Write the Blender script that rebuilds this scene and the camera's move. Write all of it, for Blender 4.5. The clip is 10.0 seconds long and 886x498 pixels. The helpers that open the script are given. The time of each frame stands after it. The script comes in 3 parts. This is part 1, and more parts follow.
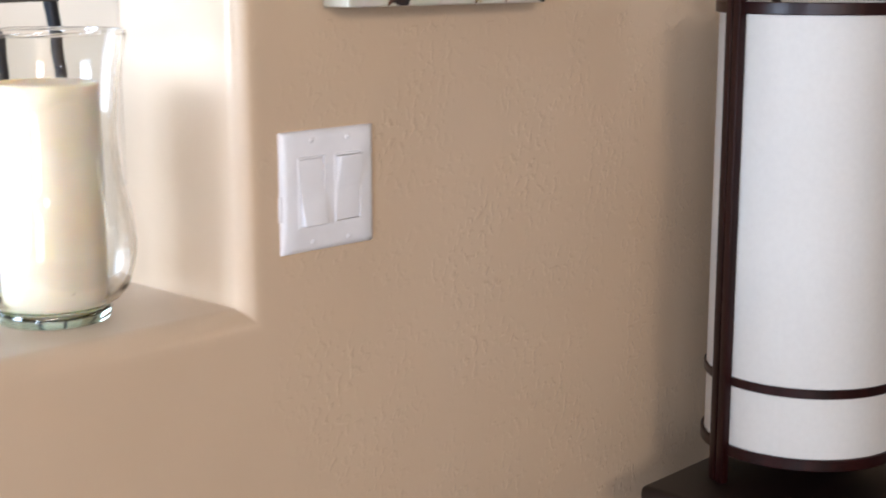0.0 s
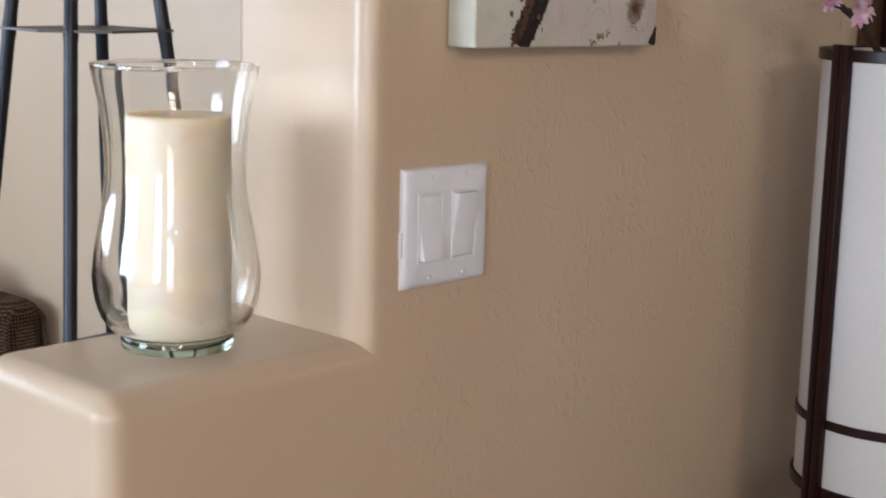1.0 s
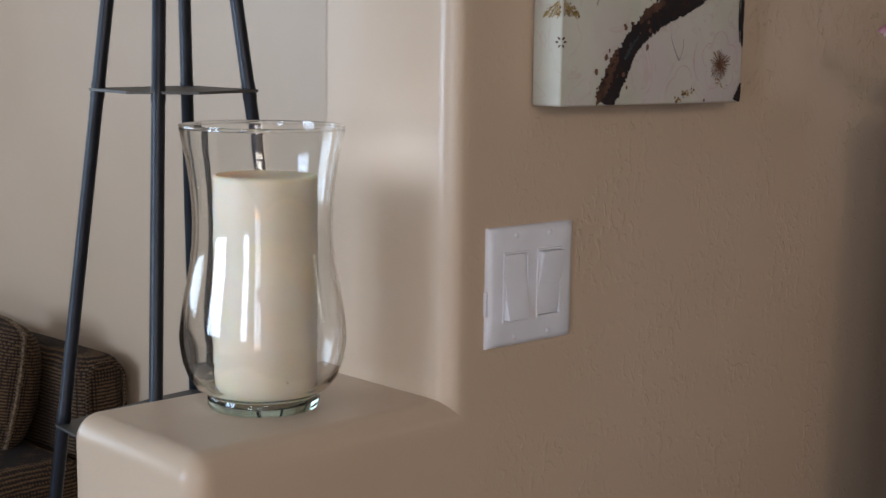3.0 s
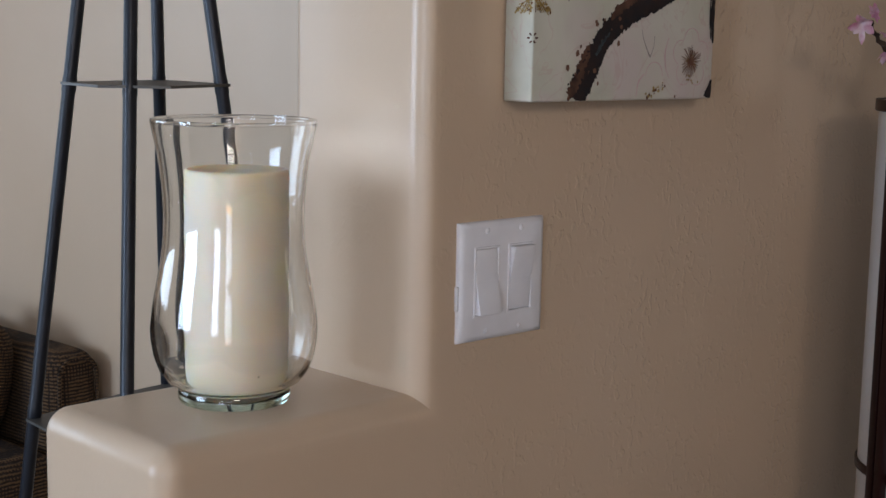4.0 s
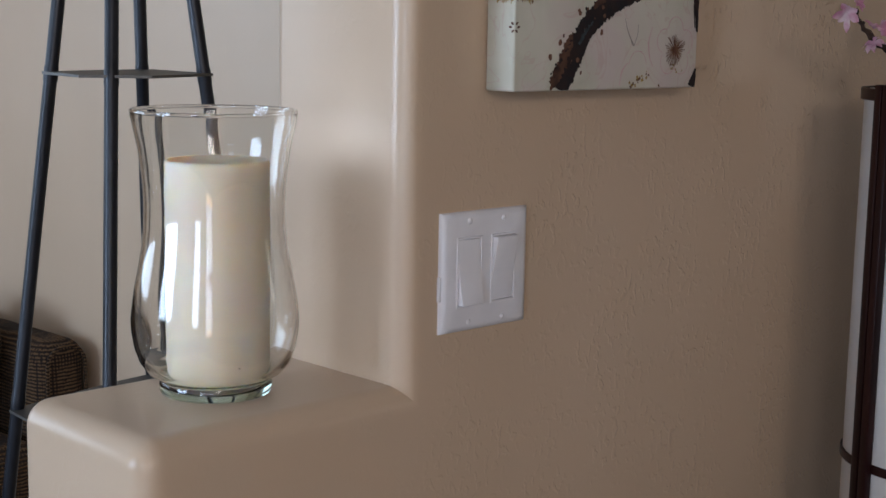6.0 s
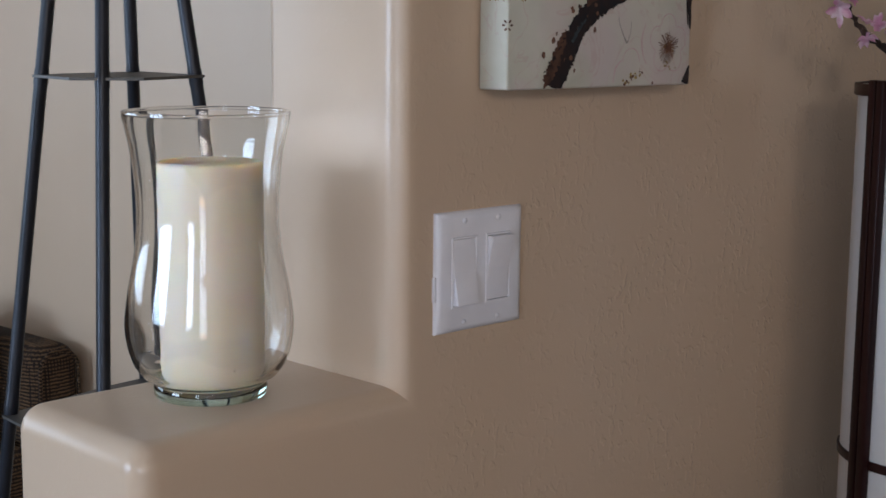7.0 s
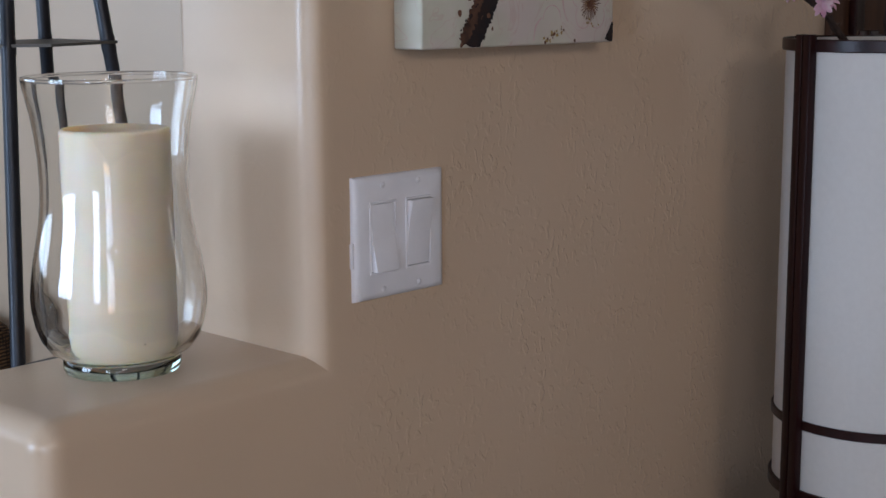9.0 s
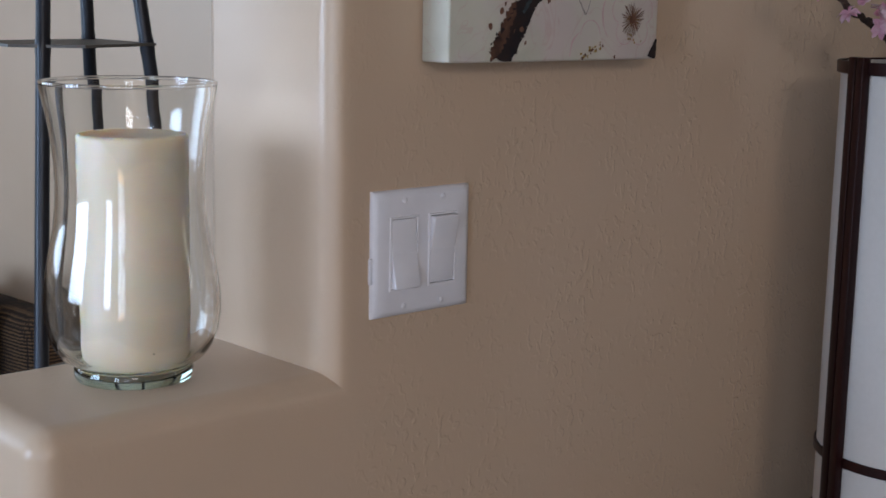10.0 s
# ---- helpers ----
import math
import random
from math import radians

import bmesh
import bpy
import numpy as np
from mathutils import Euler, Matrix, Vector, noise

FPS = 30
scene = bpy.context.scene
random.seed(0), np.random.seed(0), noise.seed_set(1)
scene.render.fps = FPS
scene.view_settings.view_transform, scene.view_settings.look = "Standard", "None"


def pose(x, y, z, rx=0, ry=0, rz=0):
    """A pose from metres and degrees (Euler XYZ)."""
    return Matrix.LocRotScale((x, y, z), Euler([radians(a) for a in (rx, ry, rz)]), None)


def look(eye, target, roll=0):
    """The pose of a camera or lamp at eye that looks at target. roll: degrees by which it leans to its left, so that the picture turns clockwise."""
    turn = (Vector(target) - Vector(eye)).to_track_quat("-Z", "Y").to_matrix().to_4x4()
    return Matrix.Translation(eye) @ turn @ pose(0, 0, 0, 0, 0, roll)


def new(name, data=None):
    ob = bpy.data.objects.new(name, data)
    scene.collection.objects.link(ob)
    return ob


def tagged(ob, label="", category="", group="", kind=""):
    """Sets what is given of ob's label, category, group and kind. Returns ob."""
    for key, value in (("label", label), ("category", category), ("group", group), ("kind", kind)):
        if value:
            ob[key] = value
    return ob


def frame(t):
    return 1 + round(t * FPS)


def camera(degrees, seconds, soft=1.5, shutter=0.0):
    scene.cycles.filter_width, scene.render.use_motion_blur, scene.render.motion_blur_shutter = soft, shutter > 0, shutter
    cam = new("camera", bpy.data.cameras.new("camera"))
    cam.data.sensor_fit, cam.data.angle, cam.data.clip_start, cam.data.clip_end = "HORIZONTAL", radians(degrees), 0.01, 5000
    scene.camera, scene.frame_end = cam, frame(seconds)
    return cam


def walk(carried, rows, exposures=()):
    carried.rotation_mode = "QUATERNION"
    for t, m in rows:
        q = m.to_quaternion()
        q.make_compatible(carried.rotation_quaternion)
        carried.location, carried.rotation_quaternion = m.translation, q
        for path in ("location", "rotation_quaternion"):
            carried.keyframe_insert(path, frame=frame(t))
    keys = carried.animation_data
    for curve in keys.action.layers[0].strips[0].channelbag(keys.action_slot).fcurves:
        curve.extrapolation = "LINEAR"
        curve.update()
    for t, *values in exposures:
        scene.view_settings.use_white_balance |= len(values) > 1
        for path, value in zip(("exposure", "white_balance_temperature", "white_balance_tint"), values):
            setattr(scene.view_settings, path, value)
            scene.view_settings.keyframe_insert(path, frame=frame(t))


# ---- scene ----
cam = camera(34.6, 10.0, shutter=0.5)

PATH = [
    (0, (-0.764, -0.998, 1.357), (0.664, 0.347, 0.967), 0.0),
    (0.2, (-0.8023, -0.9768, 1.3644), (0.6414, 0.3594, 0.9487), 0.58),
    (0.5, (-0.823, -0.949, 1.362), (0.605, 0.391, 0.957), 1.0),
    (0.7, (-0.8348, -0.9382, 1.3685), (0.5951, 0.4005, 0.9726), 1.28),
    (1, (-0.84, -0.942, 1.369), (0.575, 0.426, 1.016), 1.4),
    (1.5, (-0.85, -0.939, 1.379), (0.541, 0.459, 1.046), 1.3),
    (2, (-0.854, -0.936, 1.378), (0.502, 0.5, 1.064), 1.2),
    (2.5, (-0.853, -0.932, 1.377), (0.472, 0.538, 1.087), 0.6),
    (2.7, (-0.85, -0.927, 1.374), (0.49, 0.531, 1.093), 0.8),
    (3.8, (-0.844, -0.937, 1.379), (0.524, 0.492, 1.083), 0.9),
    (4, (-0.846, -0.934, 1.374), (0.53, 0.488, 1.086), 1.1),
    (4.5, (-0.849, -0.932, 1.375), (0.536, 0.483, 1.089), 1.3),
    (5, (-0.847, -0.932, 1.37), (0.546, 0.473, 1.081), 2.2),
    (5.2, (-0.835, -0.939, 1.371), (0.558, 0.467, 1.079), 2.1),
    (6.3, (-0.834, -0.935, 1.378), (0.545, 0.481, 1.07), 0.8),
    (6.5, (-0.837, -0.931, 1.374), (0.548, 0.481, 1.072), 0.9),
    (7, (-0.832, -0.931, 1.375), (0.557, 0.475, 1.07), 0.5),
    (7.2, (-0.8339, -0.9305, 1.3826), (0.5853, 0.4469, 1.0683), 0.55),
    (7.5, (-0.828, -0.933, 1.376), (0.597, 0.437, 1.072), 0.6),
    (8, (-0.827, -0.93, 1.373), (0.587, 0.45, 1.064), 0.3),
    (8.5, (-0.821, -0.929, 1.37), (0.584, 0.458, 1.054), -0.4),
    (8.8, (-0.809, -0.9308, 1.3797), (0.6302, 0.4227, 1.0199), -1.01),
    (9, (-0.783, -0.935, 1.366), (0.641, 0.425, 1.018), -0.4),
    (9.2, (-0.7735, -0.9282, 1.3723), (0.642, 0.4393, 1.0165), 0.04),
    (9.5, (-0.743, -0.938, 1.364), (0.61, 0.495, 1.017), 0.4),
    (10, (-0.712, -0.956, 1.375), (0.618, 0.497, 1.029), 1.1),
]
EXPOSURE = [(0, 1.15, 6250, 11), (0.5, 0.82, 6400, 12), (1, 0.6, 6400, 12), (1.5, 0.38, 6300, 12), (2, 0.14, 6300, 12), (2.5, 0.02, 6260, 12), (5, -0.03, 6090, 12), (7.5, -0.05, 5940, 12), (10, -0.02, 5810, 12)]
walk(cam, [(t, look(eye, target, roll)) for t, eye, target, roll in PATH], EXPOSURE)

# ---- world and light ----
world = bpy.data.worlds.new("sky")
scene.world = world
world.use_nodes = True
wn = world.node_tree.nodes
sky = wn.new("ShaderNodeTexSky")
sky.sky_type = "NISHITA"
sky.sun_disc = False
sky.sun_elevation = radians(48)
sky.sun_rotation = radians(200)
wn["Background"].inputs["Strength"].default_value = 0.12
world.node_tree.links.new(sky.outputs[0], wn["Background"].inputs["Color"])


def daylight(name, x, y, z, rz, w, h, watts, colour):
    """The sky's light in a window's opening, and one added fill lamp; rz turns it about the vertical, 0 facing +y."""
    data = bpy.data.lights.new(name, "AREA")
    data.shape, data.size, data.size_y, data.energy, data.color = "RECTANGLE", w, h, watts, colour
    ob = new(name, data)
    ob.matrix_world = pose(x, y, z, 90, 0, rz)
    return ob


COOL = (0.64, 0.80, 1.0)
daylight("daylight_west", -3.47, 1.2, 1.45, -90, 1.3, 1.1, 86, COOL)
# added fill lamp without a known source, brightens the wall behind the sofa
daylight("fill_north", -1.8, 3.97, 1.6, 180, 2.1, 1.2, 37, (0.70, 0.84, 1.0))
daylight("daylight_patio", -3.47, -3.4, 1.2, -90, 1.1, 1.75, 25, (0.80, 0.88, 1.0))
daylight("daylight_patio_ground", -3.47, -3.4, 0.2, -90, 1.1, 0.24, 4, (1.0, 0.62, 0.34))
daylight("daylight_side_pane", -3.47, -1.65, 1.4, -90, 0.6, 1.15, 33, (0.70, 0.83, 1.0))
daylight("daylight_south", -2.65, -4.27, 2.55, 0, 1.1, 0.6, 48, (1.0, 0.87, 0.73))
daylight("daylight_east", 5.47, -3.85, 1.9, 90, 0.5, 1.7, 7, (1.0, 0.93, 0.80))


# ---- materials ----
def material(name, colour, rough=0.6, metal=0.0, ior=1.45):
    m = bpy.data.materials.new(name)
    m.use_nodes = True
    b = m.node_tree.nodes["Principled BSDF"]
    b.inputs["Base Color"].default_value = (*colour, 1)
    b.inputs["Roughness"].default_value = rough
    b.inputs["Metallic"].default_value = metal
    b.inputs["IOR"].default_value = ior
    return m, m.node_tree, b


def node(tree, kind, **values):
    n = tree.nodes.new(kind)
    for key, value in values.items():
        n.inputs[key.replace("_", " ")].default_value = value
    return n


def coords(tree, scale=(1, 1, 1)):
    tc = tree.nodes.new("ShaderNodeTexCoord")
    mp = tree.nodes.new("ShaderNodeMapping")
    mp.inputs["Scale"].default_value = scale
    tree.links.new(tc.outputs["Object"], mp.inputs["Vector"])
    return mp.outputs["Vector"]


def ramp(tree, source, stops):
    r = tree.nodes.new("ShaderNodeValToRGB")
    e = r.color_ramp.elements
    while len(e) < len(stops):
        e.new(0.5)
    for el, (p, c) in zip(e, stops):
        el.position = p
        el.color = (*c, 1) if len(c) == 3 else c
    tree.links.new(source, r.inputs["Fac"])
    return r.outputs["Color"]


def speckled(name, dark, light, rough, scale=8.0, fine=120.0, bump=0.15, metal=0.0, dist=0.002):
    """Colour that drifts between two tones at a coarse scale, with fine grain in relief."""
    m, t, b = material(name, light, rough, metal)
    v = coords(t)
    a = node(t, "ShaderNodeTexNoise", Scale=scale, Detail=4.0)
    f = node(t, "ShaderNodeTexNoise", Scale=fine, Detail=3.0)
    for n in (a, f):
        t.links.new(v, n.inputs["Vector"])
    t.links.new(ramp(t, a.outputs["Fac"], [(0.3, dark), (0.7, light)]), b.inputs["Base Color"])
    bp = node(t, "ShaderNodeBump", Strength=bump, Distance=dist)
    t.links.new(f.outputs["Fac"], bp.inputs["Height"])
    t.links.new(bp.outputs[0], b.inputs["Normal"])
    rr = node(t, "ShaderNodeMapRange", To_Min=rough - 0.06, To_Max=rough + 0.08)
    t.links.new(a.outputs["Fac"], rr.inputs["Value"])
    t.links.new(rr.outputs[0], b.inputs["Roughness"])
    return m


def plaster(name, dark, light, rough, relief=0.52):
    """Painted hand-trowelled plaster: low swells, short trowel ridges and a fine roller grain."""
    m, t, b = material(name, light, rough)
    v = coords(t)
    big = node(t, "ShaderNodeTexNoise", Scale=2.2, Detail=3.0)
    t.links.new(v, big.inputs["Vector"])
    t.links.new(ramp(t, big.outputs["Fac"], [(0.3, dark), (0.72, light)]), b.inputs["Base Color"])
    swell = node(t, "ShaderNodeTexNoise", Scale=9.0, Detail=2.0)
    t.links.new(v, swell.inputs["Vector"])
    # short upright trowel flecks: the peaks of a stretched noise, kept only in patches
    sv = coords(t, (1.0, 1.0, 0.75))
    ridge = node(t, "ShaderNodeTexNoise", Scale=120.0, Detail=1.0, Distortion=0.3)
    t.links.new(sv, ridge.inputs["Vector"])
    line = ramp(t, ridge.outputs["Fac"], [(0.54, (0, 0, 0)), (0.66, (1, 1, 1)), (0.76, (0.85, 0.85, 0.85))])
    patch = node(t, "ShaderNodeTexNoise", Scale=13.0, Detail=2.0)
    t.links.new(v, patch.inputs["Vector"])
    keep = ramp(t, patch.outputs["Fac"], [(0.42, (0.06, 0.06, 0.06)), (0.6, (1, 1, 1))])
    mul = t.nodes.new("ShaderNodeMath")
    mul.operation = "MULTIPLY"
    # the rounded end of the wall and its ledge are trowelled smooth
    place = t.nodes.new("ShaderNodeTexCoord")
    axes = t.nodes.new("ShaderNodeSeparateXYZ")
    t.links.new(place.outputs["Object"], axes.inputs[0])
    smooth = node(t, "ShaderNodeMapRange", From_Min=0.03, From_Max=0.16, To_Min=0.12, To_Max=1.0)
    t.links.new(axes.outputs["X"], smooth.inputs["Value"])
    far = t.nodes.new("ShaderNodeMath")
    far.operation = "MULTIPLY"
    t.links.new(keep, far.inputs[0])
    t.links.new(smooth.outputs[0], far.inputs[1])
    t.links.new(line, mul.inputs[0])
    t.links.new(far.outputs[0], mul.inputs[1])
    fine = node(t, "ShaderNodeTexNoise", Scale=420.0, Detail=2.0)
    t.links.new(v, fine.inputs["Vector"])
    b1 = node(t, "ShaderNodeBump", Strength=0.2, Distance=0.006)
    b2 = node(t, "ShaderNodeBump", Strength=relief, Distance=0.0012)
    b3 = node(t, "ShaderNodeBump", Strength=0.10, Distance=0.0006)
    t.links.new(swell.outputs["Fac"], b1.inputs["Height"])
    t.links.new(mul.outputs[0], b2.inputs["Height"])
    t.links.new(fine.outputs["Fac"], b3.inputs["Height"])
    t.links.new(b1.outputs[0], b2.inputs["Normal"])
    t.links.new(b2.outputs[0], b3.inputs["Normal"])
    t.links.new(b3.outputs[0], b.inputs["Normal"])
    return m


def weave(name, dark, mid, light, cell):
    """A coarse woven cloth with raised threads in two directions."""
    m, t, b = material(name, mid, 0.9)
    v = coords(t)
    warp = node(t, "ShaderNodeTexNoise", Scale=14.0, Detail=2.0)
    t.links.new(v, warp.inputs["Vector"])
    mixv = t.nodes.new("ShaderNodeVectorMath")
    mixv.operation = "MULTIPLY_ADD"
    mixv.inputs[1].default_value = (0.006, 0.006, 0.006)
    t.links.new(warp.outputs["Color"], mixv.inputs[0])
    t.links.new(v, mixv.inputs[2])
    waves = []
    for direction, factor in (("X", 1.0), ("Y", 1.0), ("Z", 1.0)):
        w = node(t, "ShaderNodeTexWave", Scale=factor * 0.314 / cell, Distortion=1.6, Detail=1.0, Detail_Scale=3.0)
        w.wave_type, w.bands_direction = "BANDS", direction
        t.links.new(mixv.outputs[0], w.inputs["Vector"])
        waves.append(w.outputs["Fac"])
    low = t.nodes.new("ShaderNodeMath")
    low.operation = "MULTIPLY"
    t.links.new(waves[0], low.inputs[0])
    t.links.new(waves[1], low.inputs[1])
    add = t.nodes.new("ShaderNodeMath")
    add.operation = "MULTIPLY"
    t.links.new(waves[2], add.inputs[0])
    top = t.nodes.new("ShaderNodeMath")
    top.operation = "MAXIMUM"
    t.links.new(waves[0], top.inputs[0])
    t.links.new(waves[1], top.inputs[1])
    t.links.new(top.outputs[0], add.inputs[1])
    t.links.new(ramp(t, add.outputs[0], [(0.05, dark), (0.35, mid), (0.85, light)]), b.inputs["Base Color"])
    bp = node(t, "ShaderNodeBump", Strength=0.8, Distance=0.003)
    t.links.new(add.outputs[0], bp.inputs["Height"])
    t.links.new(bp.outputs[0], b.inputs["Normal"])
    return m


def wood(name, dark, light, rough, along="X"):
    m, t, b = material(name, light, rough)
    s = {"X": (1.5, 18, 18), "Y": (18, 1.5, 18), "Z": (18, 18, 1.5)}[along]
    v = coords(t, s)
    n = node(t, "ShaderNodeTexNoise", Scale=2.5, Detail=6.0, Roughness=0.65, Distortion=0.4)
    t.links.new(v, n.inputs["Vector"])
    t.links.new(ramp(t, n.outputs["Fac"], [(0.3, dark), (0.7, light)]), b.inputs["Base Color"])
    bp = node(t, "ShaderNodeBump", Strength=0.08, Distance=0.001)
    t.links.new(n.outputs["Fac"], bp.inputs["Height"])
    t.links.new(bp.outputs[0], b.inputs["Normal"])
    b.inputs["Coat Weight"].default_value = 0.03
    b.inputs["Coat Roughness"].default_value = 0.2
    return m


BEIGE = plaster("beige_plaster", (0.52, 0.385, 0.265), (0.57, 0.43, 0.305), 0.29)
BEIGE_FLAT = plaster("smooth_beige_plaster", (0.52, 0.385, 0.265), (0.57, 0.43, 0.305), 0.36, 0.1)
for _m in (BEIGE, BEIGE_FLAT):
    _m.node_tree.nodes["Principled BSDF"].inputs["Specular IOR Level"].default_value = 0.4
CEILING = speckled("ceiling_paint", (0.46, 0.44, 0.41), (0.52, 0.50, 0.47), 0.8)
FLOOR = speckled("floor_tile", (0.07, 0.05, 0.036), (0.11, 0.08, 0.058), 0.4, scale=3.0)
WHITE = speckled("white_plastic", (0.74, 0.72, 0.74), (0.80, 0.78, 0.80), 0.32, scale=30.0, fine=900.0, bump=0.03)
FRAME_WHITE = speckled("white_paint", (0.72, 0.72, 0.70), (0.80, 0.80, 0.78), 0.45)
SCREW = speckled("painted_screw", (0.66, 0.64, 0.66), (0.80, 0.78, 0.80), 0.3, scale=200.0)
GREY_METAL = speckled("dark_metal", (0.007, 0.008, 0.012), (0.015, 0.017, 0.024), 0.36, scale=14.0, fine=300.0, bump=0.08, metal=0.35)
SHELF_METAL = speckled("bronze_metal", (0.07, 0.066, 0.06), (0.11, 0.104, 0.097), 0.5, scale=20.0, fine=260.0, bump=0.1, metal=0.3)
CHERRY = wood("dark_cherry", (0.006, 0.0012, 0.0012), (0.022, 0.0036, 0.0032), 0.36, "Z")
CHERRY.node_tree.nodes["Principled BSDF"].inputs["Specular IOR Level"].default_value = 0.28
TABLE_WOOD = wood("table_cherry", (0.004, 0.0017, 0.0015), (0.013, 0.0045, 0.0035), 0.4, "X")
BROWN_WOOD = wood("brown_wood", (0.045, 0.018, 0.009), (0.085, 0.036, 0.017), 0.6, "Z")
TWEED = weave("brown_tweed", (0.010, 0.0044, 0.0017), (0.041, 0.0195, 0.0070), (0.125, 0.069, 0.029), 0.0075)
PILLOW = weave("brown_chenille", (0.010, 0.0042, 0.0016), (0.040, 0.0185, 0.0066), (0.130, 0.072, 0.029), 0.0068)
SEAM = speckled("tan_stitching", (0.04, 0.025, 0.014), (0.26, 0.18, 0.11), 0.9, scale=150.0, fine=500.0, bump=0.4)
BARK = speckled("bark", (0.018, 0.010, 0.008), (0.06, 0.035, 0.025), 0.8, scale=60.0, fine=300.0, bump=0.6)

SHADE, _t, _b = material("paper_shade", (0.80, 0.79, 0.77), 0.75)
_v = coords(_t)
_n = node(_t, "ShaderNodeTexNoise", Scale=160.0, Detail=3.0)
_t.links.new(_v, _n.inputs["Vector"])
_t.links.new(ramp(_t, _n.outputs["Fac"], [(0.3, (0.62, 0.585, 0.55)), (0.7, (0.65, 0.615, 0.58))]), _b.inputs["Base Color"])
_p = node(_t, "ShaderNodeBump", Strength=0.12, Distance=0.0008)
_t.links.new(_n.outputs["Fac"], _p.inputs["Height"])
_t.links.new(_p.outputs[0], _b.inputs["Normal"])
_glow = _t.nodes.new("ShaderNodeBsdfTranslucent")
_glow.inputs["Color"].default_value = (0.86, 0.80, 0.72, 1)
_mix = _t.nodes.new("ShaderNodeMixShader")
_mix.inputs[0].default_value = 0.22
_t.links.new(_b.outputs[0], _mix.inputs[1])
_t.links.new(_glow.outputs[0], _mix.inputs[2])
_t.links.new(_mix.outputs[0], _t.nodes["Material Output"].inputs["Surface"])

WAX, _t, _b = material("ivory_wax", (0.86, 0.80, 0.66), 0.42)
_b.inputs["Subsurface Weight"].default_value = 0.9
_b.inputs["Subsurface Radius"].default_value = (0.03, 0.017, 0.007)
_b.inputs["Subsurface Scale"].default_value = 0.9
_v = coords(_t)
_n = node(_t, "ShaderNodeTexNoise", Scale=18.0, Detail=5.0)
_t.links.new(_v, _n.inputs["Vector"])
_t.links.new(ramp(_t, _n.outputs["Fac"], [(0.3, (0.425, 0.355, 0.252)), (0.7, (0.47, 0.402, 0.302))]), _b.inputs["Base Color"])
_p = node(_t, "ShaderNodeBump", Strength=0.15, Distance=0.001)
_t.links.new(_n.outputs["Fac"], _p.inputs["Height"])
_t.links.new(_p.outputs[0], _b.inputs["Normal"])

GLASS, _t, _b = material("clear_glass", (0.995, 1.0, 0.996), 0.0, ior=1.5)
_b.inputs["Transmission Weight"].default_value = 1.0
# the thick foot shows the glass's own green
_tc = _t.nodes.new("ShaderNodeTexCoord")
_sep = _t.nodes.new("ShaderNodeSeparateXYZ")
_t.links.new(_tc.outputs["Object"], _sep.inputs[0])
_mr = node(_t, "ShaderNodeMapRange", From_Min=0.009, From_Max=0.022)
_t.links.new(_sep.outputs["Z"], _mr.inputs["Value"])
_t.links.new(ramp(_t, _mr.outputs[0], [(0.0, (0.42, 0.53, 0.46)), (1.0, (0.99, 0.998, 0.993))]), _b.inputs["Base Color"])

WICK = speckled("charred_wick", (0.01, 0.009, 0.008), (0.05, 0.045, 0.04), 0.9)


def petal_material():
    m, t, b = material("pink_petal", (0.72, 0.38, 0.52), 0.6)
    n = node(t, "ShaderNodeTexNoise", Scale=70.0, Detail=3.0)
    t.links.new(coords(t), n.inputs["Vector"])
    t.links.new(ramp(t, n.outputs["Fac"], [(0.38, (0.70, 0.34, 0.50)), (0.66, (0.88, 0.74, 0.79))]), b.inputs["Base Color"])
    b.inputs["Subsurface Weight"].default_value = 0.2
    b.inputs["Subsurface Radius"].default_value = (0.004, 0.002, 0.002)
    return m


PETAL = petal_material()


